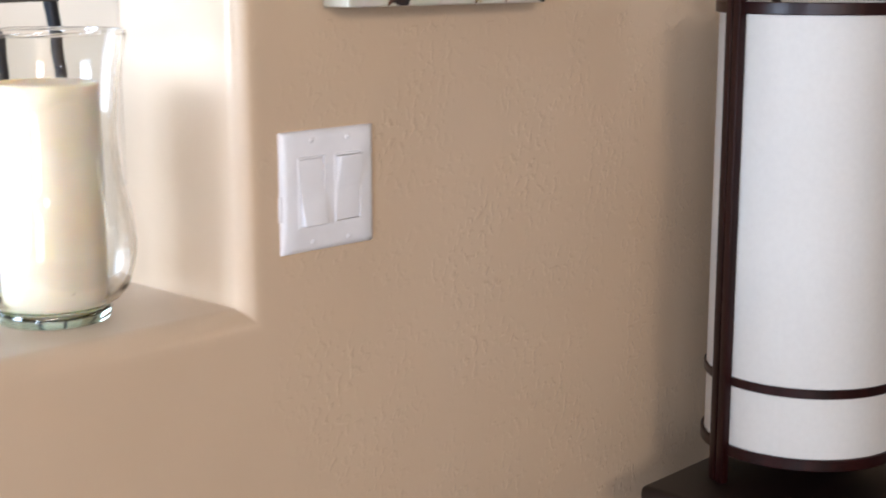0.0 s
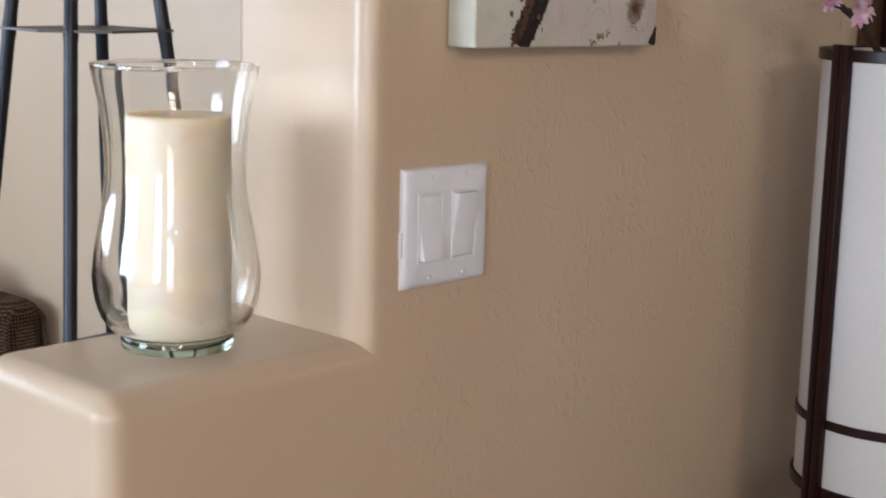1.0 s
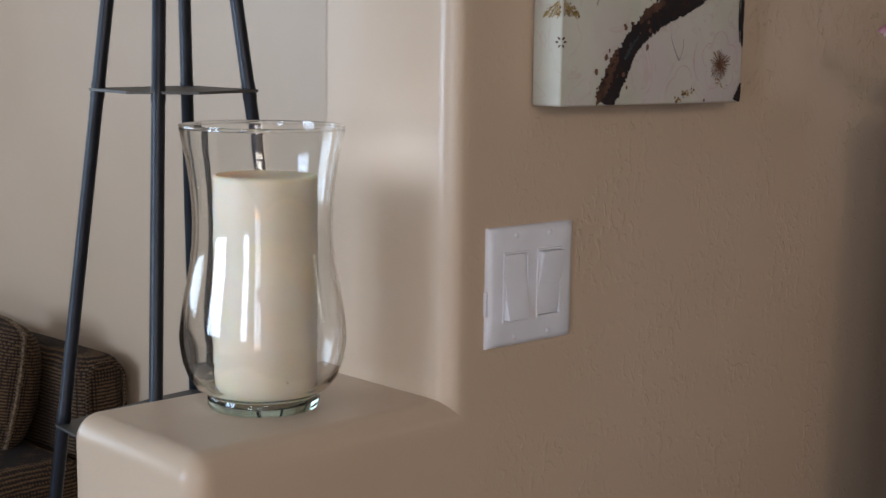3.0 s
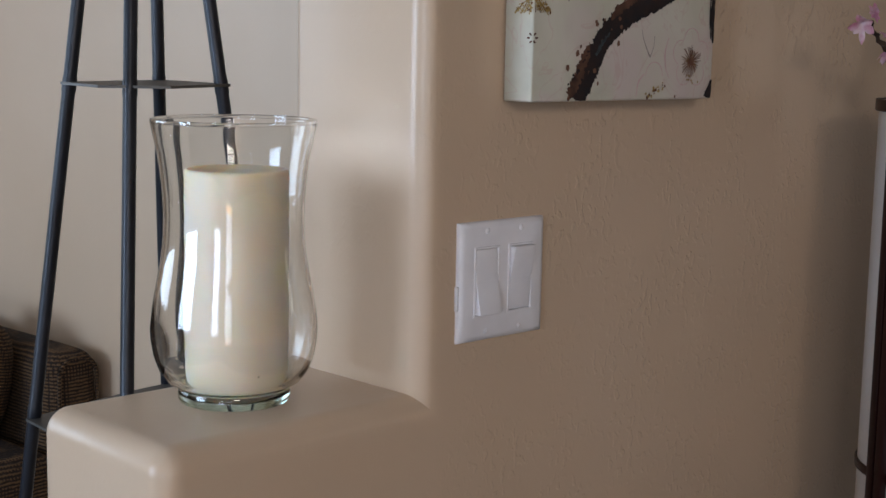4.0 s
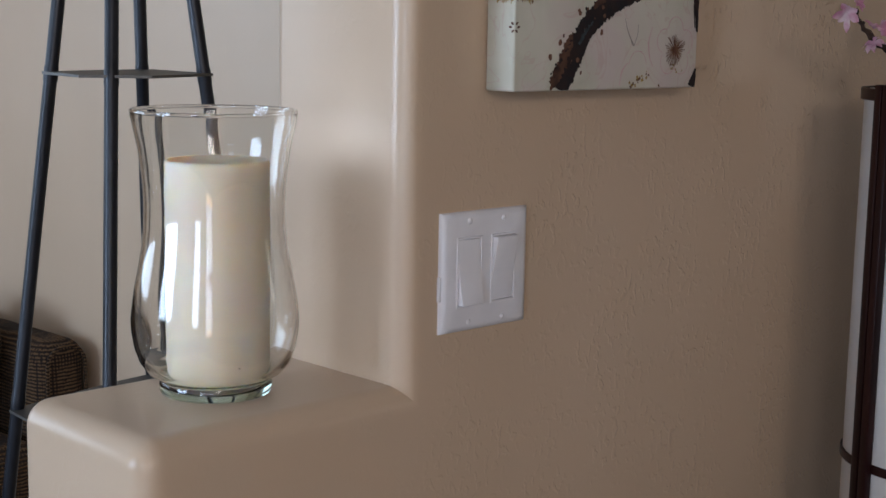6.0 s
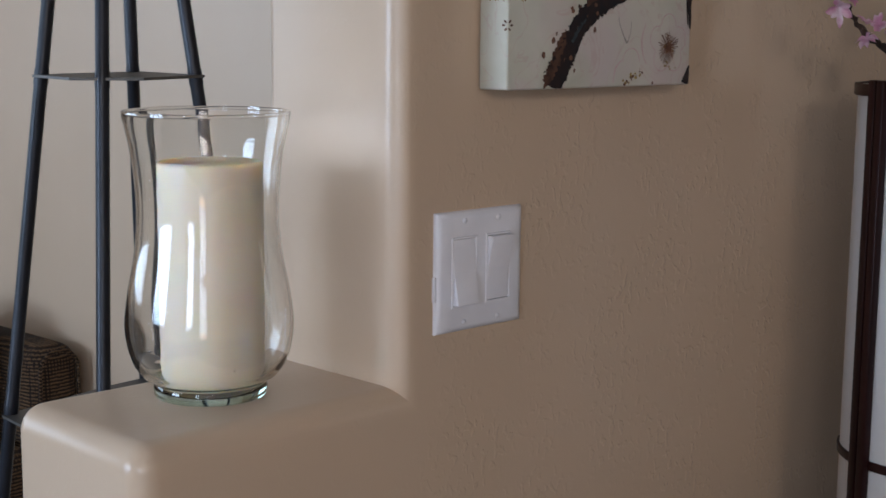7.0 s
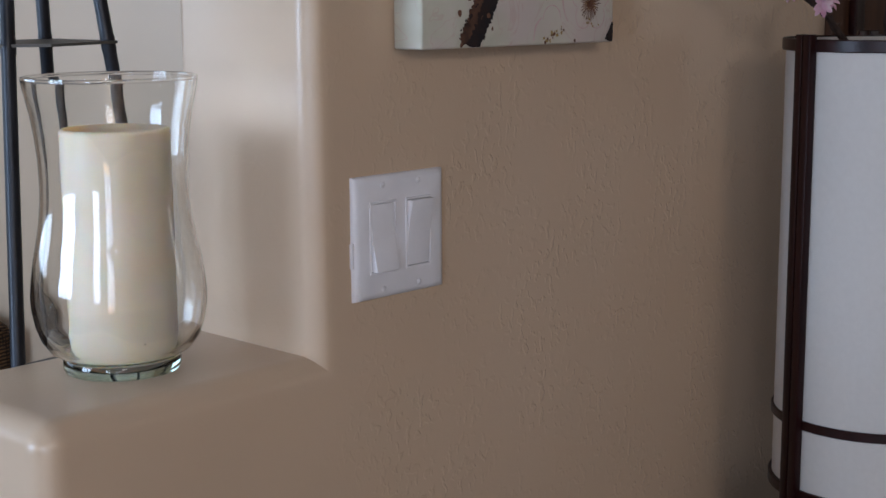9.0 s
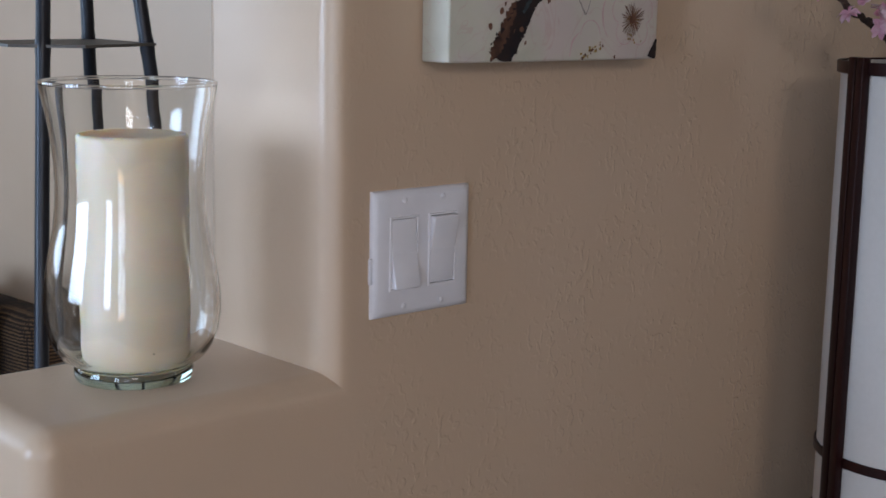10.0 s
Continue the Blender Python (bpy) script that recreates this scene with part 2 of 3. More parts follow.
def canvas_material():
    """Printed canvas: grey-cream ground with soft pinkish veins and a woven grain."""
    m, t, b = material("printed_canvas", (0.62, 0.58, 0.53), 0.7)
    v = coords(t)
    a = node(t, "ShaderNodeTexNoise", Scale=7.0, Detail=4.0, Distortion=1.2)
    t.links.new(v, a.inputs["Vector"])
    ground = ramp(t, a.outputs["Fac"], [(0.3, (0.47, 0.455, 0.36)), (0.5, (0.56, 0.54, 0.445)), (0.7, (0.62, 0.585, 0.50))])
    r = node(t, "ShaderNodeTexNoise", Scale=16.0, Detail=2.0, Distortion=2.0)
    t.links.new(v, r.inputs["Vector"])
    vein = ramp(t, r.outputs["Fac"], [(0.485, (0, 0, 0)), (0.5, (0.35, 0.35, 0.35)), (0.515, (0, 0, 0))])
    blush = node(t, "ShaderNodeTexNoise", Scale=11.0, Detail=3.0, Distortion=0.6)
    t.links.new(v, blush.inputs["Vector"])
    soft = t.nodes.new("ShaderNodeMix")
    soft.data_type = "RGBA"
    soft.inputs["B"].default_value = (0.60, 0.47, 0.48, 1)
    t.links.new(ramp(t, blush.outputs["Fac"], [(0.50, (0, 0, 0)), (0.68, (0.5, 0.5, 0.5))]), soft.inputs["Factor"])
    t.links.new(ground, soft.inputs["A"])
    ground = soft.outputs["Result"]
    mix = t.nodes.new("ShaderNodeMix")
    mix.data_type = "RGBA"
    mix.inputs["B"].default_value = (0.50, 0.30, 0.28, 1)
    t.links.new(vein, mix.inputs["Factor"])
    t.links.new(ground, mix.inputs["A"])
    t.links.new(mix.outputs["Result"], b.inputs["Base Color"])
    w = node(t, "ShaderNodeTexNoise", Scale=900.0, Detail=1.0)
    t.links.new(v, w.inputs["Vector"])
    bp = node(t, "ShaderNodeBump", Strength=0.2, Distance=0.0005)
    t.links.new(w.outputs["Fac"], bp.inputs["Height"])
    t.links.new(bp.outputs[0], b.inputs["Normal"])
    return m


CANVAS = canvas_material()
INK = speckled("printed_bark", (0.004, 0.005, 0.008), (0.026, 0.012, 0.009), 0.75, scale=95.0, fine=400.0)
BARK_BLUE = speckled("printed_blue_bark", (0.012, 0.016, 0.022), (0.050, 0.062, 0.070), 0.75, scale=160.0, fine=400.0)
BARK_RED = speckled("printed_red_bark", (0.020, 0.009, 0.006), (0.13, 0.058, 0.034), 0.75, scale=70.0, fine=400.0)
RUST = speckled("printed_rust", (0.07, 0.025, 0.014), (0.18, 0.085, 0.05), 0.65, scale=120.0, fine=400.0)
GOLD = speckled("printed_gold", (0.22, 0.13, 0.035), (0.42, 0.30, 0.10), 0.65, scale=120.0, fine=400.0)
PINK_INK = speckled("printed_pink", (0.55, 0.36, 0.36), (0.62, 0.47, 0.46), 0.7, scale=90.0, fine=400.0)
GREY_INK = speckled("printed_grey", (0.23, 0.20, 0.18), (0.36, 0.32, 0.29), 0.7, scale=90.0, fine=400.0)


# ---- mesh helpers ----
def mesh_object(name, bm, mat, smooth=True):
    me = bpy.data.meshes.new(name)
    bmesh.ops.recalc_face_normals(bm, faces=bm.faces)
    bm.to_mesh(me)
    bm.free()
    me.materials.append(mat)
    if smooth:
        me.shade_smooth()
        me.set_sharp_from_angle(angle=radians(38))
    return new(name, me)


def part(name, bm, mat, parent, label="", smooth=True):
    ob = mesh_object(name, bm, mat, smooth)
    ob.parent = parent
    return tagged(ob, label)


def empty(name, x=0, y=0, z=0, rz=0):
    ob = new(name)
    ob.matrix_world = pose(x, y, z, 0, 0, rz)
    return ob


def box(bm, lo, hi, bevel=0.0, seg=3):
    r = bmesh.ops.create_cube(bm, size=1.0)
    for v in r["verts"]:
        v.co = Vector([lo[i] + (v.co[i] + 0.5) * (hi[i] - lo[i]) for i in range(3)])
    if bevel:
        es = list({e for v in r["verts"] for e in v.link_edges})
        bmesh.ops.bevel(bm, geom=es, offset=bevel, segments=seg, profile=0.5, affect="EDGES")
    return bm


def boxed(lo, hi, bevel=0.0, seg=3):
    return box(bmesh.new(), lo, hi, bevel, seg)


def lathe(profile, seg=64, cx=0.0, cy=0.0, closed=False):
    """Turn (radius, height) rows about the vertical axis."""
    bm = bmesh.new()
    rings = []
    for r, z in profile:
        if r < 1e-6:
            rings.append([bm.verts.new((cx, cy, z))])
        else:
            rings.append([bm.verts.new((cx + r * math.cos(2 * math.pi * k / seg), cy + r * math.sin(2 * math.pi * k / seg), z)) for k in range(seg)])
    pairs = list(zip(rings, rings[1:])) + ([(rings[-1], rings[0])] if closed else [])
    for a, b in pairs:
        for k in range(seg):
            j = (k + 1) % seg
            if len(a) == 1 and len(b) == 1:
                continue
            if len(a) == 1:
                bm.faces.new((a[0], b[k], b[j]))
            elif len(b) == 1:
                bm.faces.new((a[k], a[j], b[0]))
            else:
                bm.faces.new((a[k], a[j], b[j], b[k]))
    return bm


def tube(bm, points, radii, seg=12, cap=True):
    """A round tube through points, with a radius at each."""
    pts = [Vector(p) for p in points]
    rings = []
    for i, p in enumerate(pts):
        d = (pts[min(i + 1, len(pts) - 1)] - pts[max(i - 1, 0)]).normalized()
        side = d.cross(Vector((0, 0, 1)) if abs(d.z) < 0.9 else Vector((1, 0, 0))).normalized()
        up = side.cross(d)
        rings.append([bm.verts.new(p + radii[i] * (math.cos(2 * math.pi * k / seg) * side + math.sin(2 * math.pi * k / seg) * up)) for k in range(seg)])
    for a, b in zip(rings, rings[1:]):
        for k in range(seg):
            j = (k + 1) % seg
            bm.faces.new((a[k], a[j], b[j], b[k]))
    if cap:
        bm.faces.new(list(reversed(rings[0])))
        bm.faces.new(rings[-1])
    return bm


def prism(outline, z0, z1, bevel=0.0, seg=2):
    """An upright slab over a plan outline."""
    bm = bmesh.new()
    lo = [bm.verts.new((x, y, z0)) for x, y in outline]
    hi = [bm.verts.new((x, y, z1)) for x, y in outline]
    n = len(outline)
    bm.faces.new(list(reversed(lo)))
    bm.faces.new(hi)
    for k in range(n):
        j = (k + 1) % n
        bm.faces.new((lo[k], lo[j], hi[j], hi[k]))
    if bevel:
        bmesh.ops.bevel(bm, geom=list(bm.edges), offset=bevel, segments=seg, profile=0.5, affect="EDGES")
    return bm


# ---- setting ----
END_X, LEDGE_X, LEDGE_Z, THICK = 0.034, -0.247, 1.047, 0.203
ROOM_H = 3.0


def switch_wall():
    """The full-height wall, its low ledge stub and the rounded plaster corners, in one piece."""
    r, steps = 0.024, 8
    bm = bmesh.new()

    def ring(y, o):
        """The wall's elevation at depth y, drawn in by o along its free edges."""
        c = (LEDGE_X + r, LEDGE_Z - r)
        pts = [(LEDGE_X + o, 0.0)]
        for k in range(steps + 1):
            a = math.pi - 0.5 * math.pi * k / steps
            pts.append((c[0] + max(r - o, 1e-5) * math.cos(a), c[1] + max(r - o, 1e-5) * math.sin(a)))
        pts += [(END_X + o, LEDGE_Z - o), (END_X + o, ROOM_H), (5.5, ROOM_H), (5.5, 0.0)]
        return [bm.verts.new((x, y, z)) for x, z in pts]

    rings = [ring(r * (1 - math.sin(0.5 * math.pi * k / steps)), r * (1 - math.cos(0.5 * math.pi * k / steps))) for k in range(steps, -1, -1)]
    rings += [ring(THICK - r * (1 - math.sin(0.5 * math.pi * k / steps)), r * (1 - math.cos(0.5 * math.pi * k / steps))) for k in range(0, steps + 1)]
    for a, b in zip(rings, rings[1:]):
        for k in range(len(a)):
            j = (k + 1) % len(a)
            bm.faces.new((a[k], a[j], b[j], b[k]))
    bm.faces.new(list(reversed(rings[0])))
    bm.faces.new(rings[-1])
    bmesh.ops.remove_doubles(bm, verts=bm.verts, dist=5e-5)
    return tagged(mesh_object("wall_switch", bm, BEIGE), "beige hand-trowelled plaster wall with rounded ledge", "wall", kind="structure")


switch_wall()


def plain(name, lo, hi, mat, label, category):
    return tagged(mesh_object(name, boxed(lo, hi), mat, False), label, category, kind="structure")


plain("floor", (-3.6, -4.4, -0.1), (5.6, 4.1, 0.0), FLOOR, "dark brown stone floor of the open room", "floor")
plain("ceiling", (-3.6, -4.4, ROOM_H), (5.6, 4.1, ROOM_H + 0.1), CEILING, "beige-grey painted ceiling of the room", "ceiling")
plain("wall_east", (0.72, THICK, 0.0), (0.84, 4.0, ROOM_H), BEIGE_FLAT, "beige plaster wall behind the sofa", "wall")


def holed_wall(name, axis, at, thick, start, end, holes, label):
    """A wall along one axis with rectangular openings (from, to, sill, head)."""
    bm = bmesh.new()

    def block(a, b, z0, z1):
        if b - a > 1e-4 and z1 - z0 > 1e-4:
            lo, hi = ((at, a, z0), (at + thick, b, z1)) if axis == "y" else ((a, at, z0), (b, at + thick, z1))
            box(bm, lo, hi)

    spot = start
    for a, b, z0, z1 in holes:
        block(spot, a, 0.0, ROOM_H)
        block(a, b, 0.0, z0)
        block(a, b, z1, ROOM_H)
        spot = b
    block(spot, end, 0.0, ROOM_H)
    return tagged(mesh_object(name, bm, BEIGE_FLAT, False), label, "wall", kind="structure")


WEST = [(-4.0, -2.8, 0.03, 2.14), (-2.0, -1.3, 0.75, 2.05), (0.5, 1.9, 0.85, 2.05)]
SOUTH = [(-3.25, -2.05, 2.2, 2.9)]
holed_wall("wall_west", "y", -3.5, 0.1, -4.3, 4.0, WEST, "beige plaster wall with a glazed door and windows")
# the opening in the north wall is added to hold the fill lamp
holed_wall("wall_north", "x", 4.0, 0.1, -3.5, 0.84, [(-2.9, -0.7, 0.95, 2.25)], "unseen beige plaster end wall with one added window")
holed_wall("wall_south", "x", -4.3, 0.1, -3.5, 5.5, SOUTH, "beige plaster wall with one window")


def window(name, axis, at, a, b, z0, z1, bars):
    """A white window frame with upright glazing bars and panes, in its opening."""
    top = empty(name, 0, 0, 0)
    tagged(top, "unseen white-framed window letting in bright light", "window", kind="structure")

    def piece(pname, s0, s1, u0, u1, d0, d1, mat):
        lo, hi = ((at + d0, s0, u0), (at + d1, s1, u1)) if axis == "y" else ((s0, at + d0, u0), (s1, at + d1, u1))
        return part(pname, boxed(lo, hi, 0.004 if pname != "pane" else 0), mat, top, smooth=False)

    w = 0.05
    piece("frame_rail", a, b, z0, z0 + w, 0.04, 0.09, FRAME_WHITE)
    piece("frame_rail", a, b, z1 - w, z1, 0.04, 0.09, FRAME_WHITE)
    piece("frame_stile", a, a + w, z0 + w, z1 - w, 0.04, 0.09, FRAME_WHITE)
    piece("frame_stile", b - w, b, z0 + w, z1 - w, 0.04, 0.09, FRAME_WHITE)
    step = (b - a - 2 * w) / (bars + 1)
    for k in range(bars):
        s = a + w + step * (k + 1)
        piece("glazing_bar", s - 0.018, s + 0.018, z0 + w, z1 - w, 0.045, 0.085, FRAME_WHITE)
    return top


EAST = [(-4.15, -3.55, 1.0, 2.8)]
holed_wall("wall_far_east", "y", 5.5, 0.1, -4.3, THICK, EAST, "beige plaster side wall with one narrow window")
window("window_4", "y", 5.41, -4.15, -3.55, 1.0, 2.8, 1)
window("window_1", "y", -3.5, -4.0, -2.8, 0.03, 2.14, 1)
window("window_5", "y", -3.5, -2.0, -1.3, 0.75, 2.05, 1)
window("window_2", "y", -3.5, 0.5, 1.9, 0.85, 2.05, 2)
# added frame round the north fill lamp, out of view
window("added_window_north", "x", 3.91, -2.9, -0.7, 0.95, 2.25, 3)
window("window_3", "x", -4.3, -3.25, -2.05, 2.2, 2.9, 2)


# ---- light switch ----
def light_switch():
    """A two-gang wall plate; one paddle is pressed at its top, the other at its foot."""
    cx, cz, w, h, d = 0.133, 1.15, 0.116, 0.1145, 0.0065
    top = empty("light_switch", cx, 0, cz)
    tagged(top, "white two-gang rocker switch on the beige wall", "light switch")
    # bevelled plate with two openings
    bm = bmesh.new()
    hw, hh = 0.0172, 0.0335
    xs = [-w / 2 + 0.006, -0.023 - hw, -0.023 + hw, 0.023 - hw, 0.023 + hw, w / 2 - 0.006]
    zs = [-h / 2 + 0.006, -hh, hh, h / 2 - 0.006]
    grid = [[bm.verts.new((x, -d, z)) for z in zs] for x in xs]
    for i in range(5):
        for j in range(3):
            if j == 1 and i in (1, 3):
                continue
            bm.faces.new((grid[i][j], grid[i + 1][j], grid[i + 1][j + 1], grid[i][j + 1]))
    rim = [grid[i][0] for i in range(6)] + [grid[5][j] for j in range(1, 4)] + [grid[i][3] for i in range(4, -1, -1)] + [grid[0][j] for j in (2, 1)]
    sx, sz = (w / 2) / (w / 2 - 0.006), (h / 2) / (h / 2 - 0.006)
    mid = [bm.verts.new((v.co.x * (1 + (sx - 1) * 0.75), -d * 0.72, v.co.z * (1 + (sz - 1) * 0.75))) for v in rim]
    out = [bm.verts.new((v.co.x * sx, -0.0022, v.co.z * sz)) for v in rim]
    back = [bm.verts.new((v.co.x * sx, 0.0, v.co.z * sz)) for v in rim]
    for a, b in ((rim, mid), (mid, out), (out, back)):
        for k in range(len(rim)):
            j = (k + 1) % len(rim)
            bm.faces.new((a[k], a[j], b[j], b[k]))
    for i in (1, 3):
        hole = [grid[i][1], grid[i + 1][1], grid[i + 1][2], grid[i][2]]
        deep = [bm.verts.new((v.co.x, 0.0, v.co.z)) for v in hole]
        for k in range(4):
            j = (k + 1) % 4
            bm.faces.new((hole[k], hole[j], deep[j], deep[k]))
    part("plate", bm, WHITE, top)
    for sx_, tip in ((-0.023, -1), (0.023, 1)):
        # the device's own frame fills the opening, proud of the plate
        bm = bmesh.new()
        rows = []
        for fx, fz, y in ((0.0171, 0.0334, -0.001), (0.0171, 0.0334, -d - 0.0004), (0.0167, 0.0330, -d - 0.0009), (0.0154, 0.0317, -d - 0.0009), (0.0151, 0.0314, -d - 0.0004), (0.0151, 0.0314, -0.001)):
            rows.append([bm.verts.new((sx_ + a * fx, y, b * fz)) for a, b in ((-1, -1), (1, -1), (1, 1), (-1, 1))])
        for a, b in zip(rows, rows[1:]):
            for k in range(4):
                j = (k + 1) % 4
                bm.faces.new((a[k], a[j], b[j], b[k]))
        part("device_frame", bm, WHITE, top, smooth=False)
        pw, ph = 0.0156, 0.0309
        bm = bmesh.new()
        side = []
        for x in (sx_ - pw + 0.001, sx_ + pw - 0.001):
            row = [(-ph, -d + 0.001 - (0.0085 if tip < 0 else 0.0005)), (0.0, -d - 0.0012), (ph, -d + 0.001 - (0.0085 if tip > 0 else 0.0005))]
            side.append([bm.verts.new((x, y, z)) for z, y in row] + [bm.verts.new((x, -0.001, z)) for z in (ph, 0.0, -ph)])
        a, b = side
        for k in range(6):
            j = (k + 1) % 6
            bm.faces.new((a[k], a[j], b[j], b[k]))
        bm.faces.new(a)
        bm.faces.new(list(reversed(b)))
        bmesh.ops.bevel(bm, geom=[e for e in bm.edges], offset=0.0006, segments=2, profile=0.5, affect="EDGES")
        part("paddle", bm, WHITE, top, "white rocker pressed at its top" if tip < 0 else "white rocker pressed at its foot")
    for x in (-0.023, 0.023):
        for z in (-0.0484, 0.0484):
            bm = lathe([(0.0, 0.0016), (0.0016, 0.0013), (0.0028, 0.0004), (0.003, -0.001)], 16)
            bmesh.ops.transform(bm, matrix=Matrix.Translation((x, -d, z)) @ Matrix.Rotation(radians(90), 4, "X"), verts=bm.verts)
            part("screw", bm, SCREW, top, "small white screw head")
    part("caulk", boxed((-w / 2 - 0.0022, -0.0042, -0.026), (-w / 2 + 0.001, -0.0002, -0.002), 0.0012, 2), WHITE, top, "lump of white caulk at the plate's edge")
    return top


light_switch()


# ---- canvas print ----
def canvas_print():
    x0, x1, z0, z1, d = 0.1295, 0.4115, 1.32, 1.676, 0.039
    top = empty("canvas_print", x0, 0, z0)
    tagged(top, "gallery-wrapped canvas print of a dark blossoming branch", "picture")
    W, H = x1 - x0, z1 - z0
    part("canvas", boxed((0, -d, 0), (W, -0.003, H), 0.0025, 3), CANVAS, top, "cream canvas wrapped over a deep frame")
    rng = random.Random(4)

    def decal(name, outline, mat, lift, face="front"):
        bm = bmesh.new()
        if face == "front":
            vs = [bm.verts.new((u, -d - lift, v)) for u, v in outline]
        else:
            vs = [bm.verts.new((-lift, -d + u, v)) for u, v in outline]
        bm.faces.new(vs)
        bmesh.ops.triangulate(bm, faces=bm.faces)
        return part(name, bm, mat, top, smooth=False)

    def band(name, spine, mat, lift, rough, cuts=10, shift=0.0):
        """A printed stripe along a spine of (u, v, half width), with a ragged edge."""
        n = len(spine) - 1
        rows = []
        for k in range(n * cuts + 1):
            q = min(k / cuts, n - 1e-6)
            i0 = int(q)
            f = q - i0
            p = [spine[max(i0 - 1, 0)], spine[i0], spine[i0 + 1], spine[min(i0 + 2, n)]]
            w = (-0.5 * f + f * f - 0.5 * f ** 3, 1 - 2.5 * f * f + 1.5 * f ** 3, 0.5 * f + 2 * f * f - 1.5 * f ** 3, -0.5 * f * f + 0.5 * f ** 3)
            rows.append([sum(w[a] * p[a][b] for a in range(4)) for b in range(3)])
        bm = bmesh.new()
        last = None
        salt = rng.uniform(0, 50)
        for k, (u, v, h) in enumerate(rows):
            a, b = rows[max(k - 1, 0)], rows[min(k + 1, len(rows) - 1)]
            dx, dv = b[0] - a[0], b[1] - a[1]
            ln = math.hypot(dx, dv) or 1.0
            nx, nv = -dv / ln, dx / ln
            e = [h * (1 + rough * (noise.noise(Vector((u * 330, v * 330, salt + 9 * m))) + 0.5 * noise.noise(Vector((u * 900, v * 900, salt + 5 * m))) + rng.uniform(-0.05, 0.05))) for m in (1, 2)]
            u, v = u + nx * shift, v + nv * shift
            here = [bm.verts.new((min(max(u + nx * s_, 0.0004), W - 0.0004), -d - lift, min(max(v + nv * s_, 0.0006), H - 0.0005))) for s_ in (e[0], e[0] * 0.3, -e[1] * 0.3, -e[1])]
            if last:
                for m in range(3):
                    bm.faces.new((last[m], last[m + 1], here[m + 1], here[m]))
            last = here
        return part(name, bm, mat, top, smooth=False)

    trunk = [(0.0632, 0.0008, 0.0122), (0.067, 0.008, 0.0125), (0.077, 0.024, 0.0128), (0.086, 0.038, 0.0125), (0.0925, 0.048, 0.0112), (0.1005, 0.059, 0.0112),
             (0.1135, 0.070, 0.0118), (0.130, 0.081, 0.0125), (0.150, 0.0905, 0.0125), (0.180, 0.0995, 0.0112), (0.210, 0.114, 0.011), (0.232, 0.150, 0.012), (0.246, 0.21, 0.012), (0.252, 0.30, 0.009)]
    band("printed_branch", trunk[:5], BARK_RED, 0.0003, 0.3, 40, shift=0.0040)
    band("printed_branch", trunk, INK, 0.0005, 0.27, 40)
    band("printed_branch", [(0.112, 0.077, 0.002), (0.128, 0.089, 0.0048), (0.150, 0.098, 0.0025)], BARK_RED, 0.0008, 0.8, 30, shift=0.002)
    band("printed_branch", [(0.056, 0.002, 0.003), (0.066, 0.018, 0.0055), (0.078, 0.036, 0.0035), (0.084, 0.045, 0.0015)], BARK_RED, 0.0008, 0.9, 30, shift=0.003)
    band("printed_branch", [(0.090, 0.044, 0.0015), (0.099, 0.056, 0.0022), (0.110, 0.066, 0.0012)], BARK_BLUE, 0.0009, 0.9, 30)
    band("printed_edge", [(0.2790, 0.135, 0.0025), (0.2785, 0.105, 0.0030), (0.2775, 0.082, 0.0036), (0.2800, 0.058, 0.0014)], INK, 0.0005, 0.4, 20)
    band("printed_edge", [(0.2735, 0.110, 0.0007), (0.2730, 0.085, 0.0009), (0.2755, 0.062, 0.0006)], INK, 0.0006, 0.4, 12)
    band("printed_edge", [(0.2795, 0.020, 0.0012), (0.2765, 0.009, 0.0045), (0.2735, 0.0010, 0.0070)], INK, 0.0005, 0.3)
    for k in range(34):
        i = rng.randrange(10)
        u, v, h = trunk[i]
        s = rng.choice((-1, 1))
        r = rng.uniform(0.0010, 0.0030)
        cu, cv = u + s * h * rng.uniform(0.8, 1.2), v + rng.uniform(0, 0.02)
        decal("printed_lichen", [(cu + r * rng.uniform(0.6, 1.2) * math.cos(a), max(0.0004, cv + r * rng.uniform(0.6, 1.2) * math.sin(a))) for a in np.linspace(0, 6.0, 9)], INK if k % 3 else RUST, 0.0006 + 0.00002 * k)
    # loose flecks
    for u, v, r in ((0.0495, 0.032, 0.0030), (0.0635, 0.0465, 0.0036), (0.0680, 0.0520, 0.0018), (0.0945, 0.017, 0.0020), (0.061, 0.026, 0.0016), (0.1235, 0.0555, 0.0030), (0.218, 0.003, 0.0016)):
        decal("printed_fleck", [(u + r * rng.uniform(0.5, 1.2) * math.cos(a), v + r * rng.uniform(0.7, 1.4) * math.sin(a)) for a in np.linspace(0, 5.8, 8)], RUST, 0.0004)

    def star(cu, cv, r, n, mat, squash=1.0, start=0.0, sweep=2 * math.pi):
        """A printed blossom's heart: thin stamens round a centre."""
        for k in range(n):
            a = start + sweep * k / n + rng.uniform(-0.08, 0.08)
            l = r * rng.uniform(0.7, 1.05)
            w = 0.00045
            ca, sa = math.cos(a), math.sin(a)
            pts = [(cu - sa * w, cv + ca * w), (cu + ca * l - sa * w, cv + squash * sa * l + ca * w), (cu + ca * l * 1.08, cv + squash * sa * l * 1.08), (cu + ca * l + sa * w, cv + squash * sa * l - ca * w), (cu + sa * w, cv - ca * w)]
            decal("printed_stamen", [(u, max(v, 0.0004)) for u, v in pts], mat, 0.00045 + 0.00001 * k)

    star(0.2430, 0.0390, 0.0172, 34, RUST)
    star(0.2430, 0.0390, 0.0060, 10, INK)
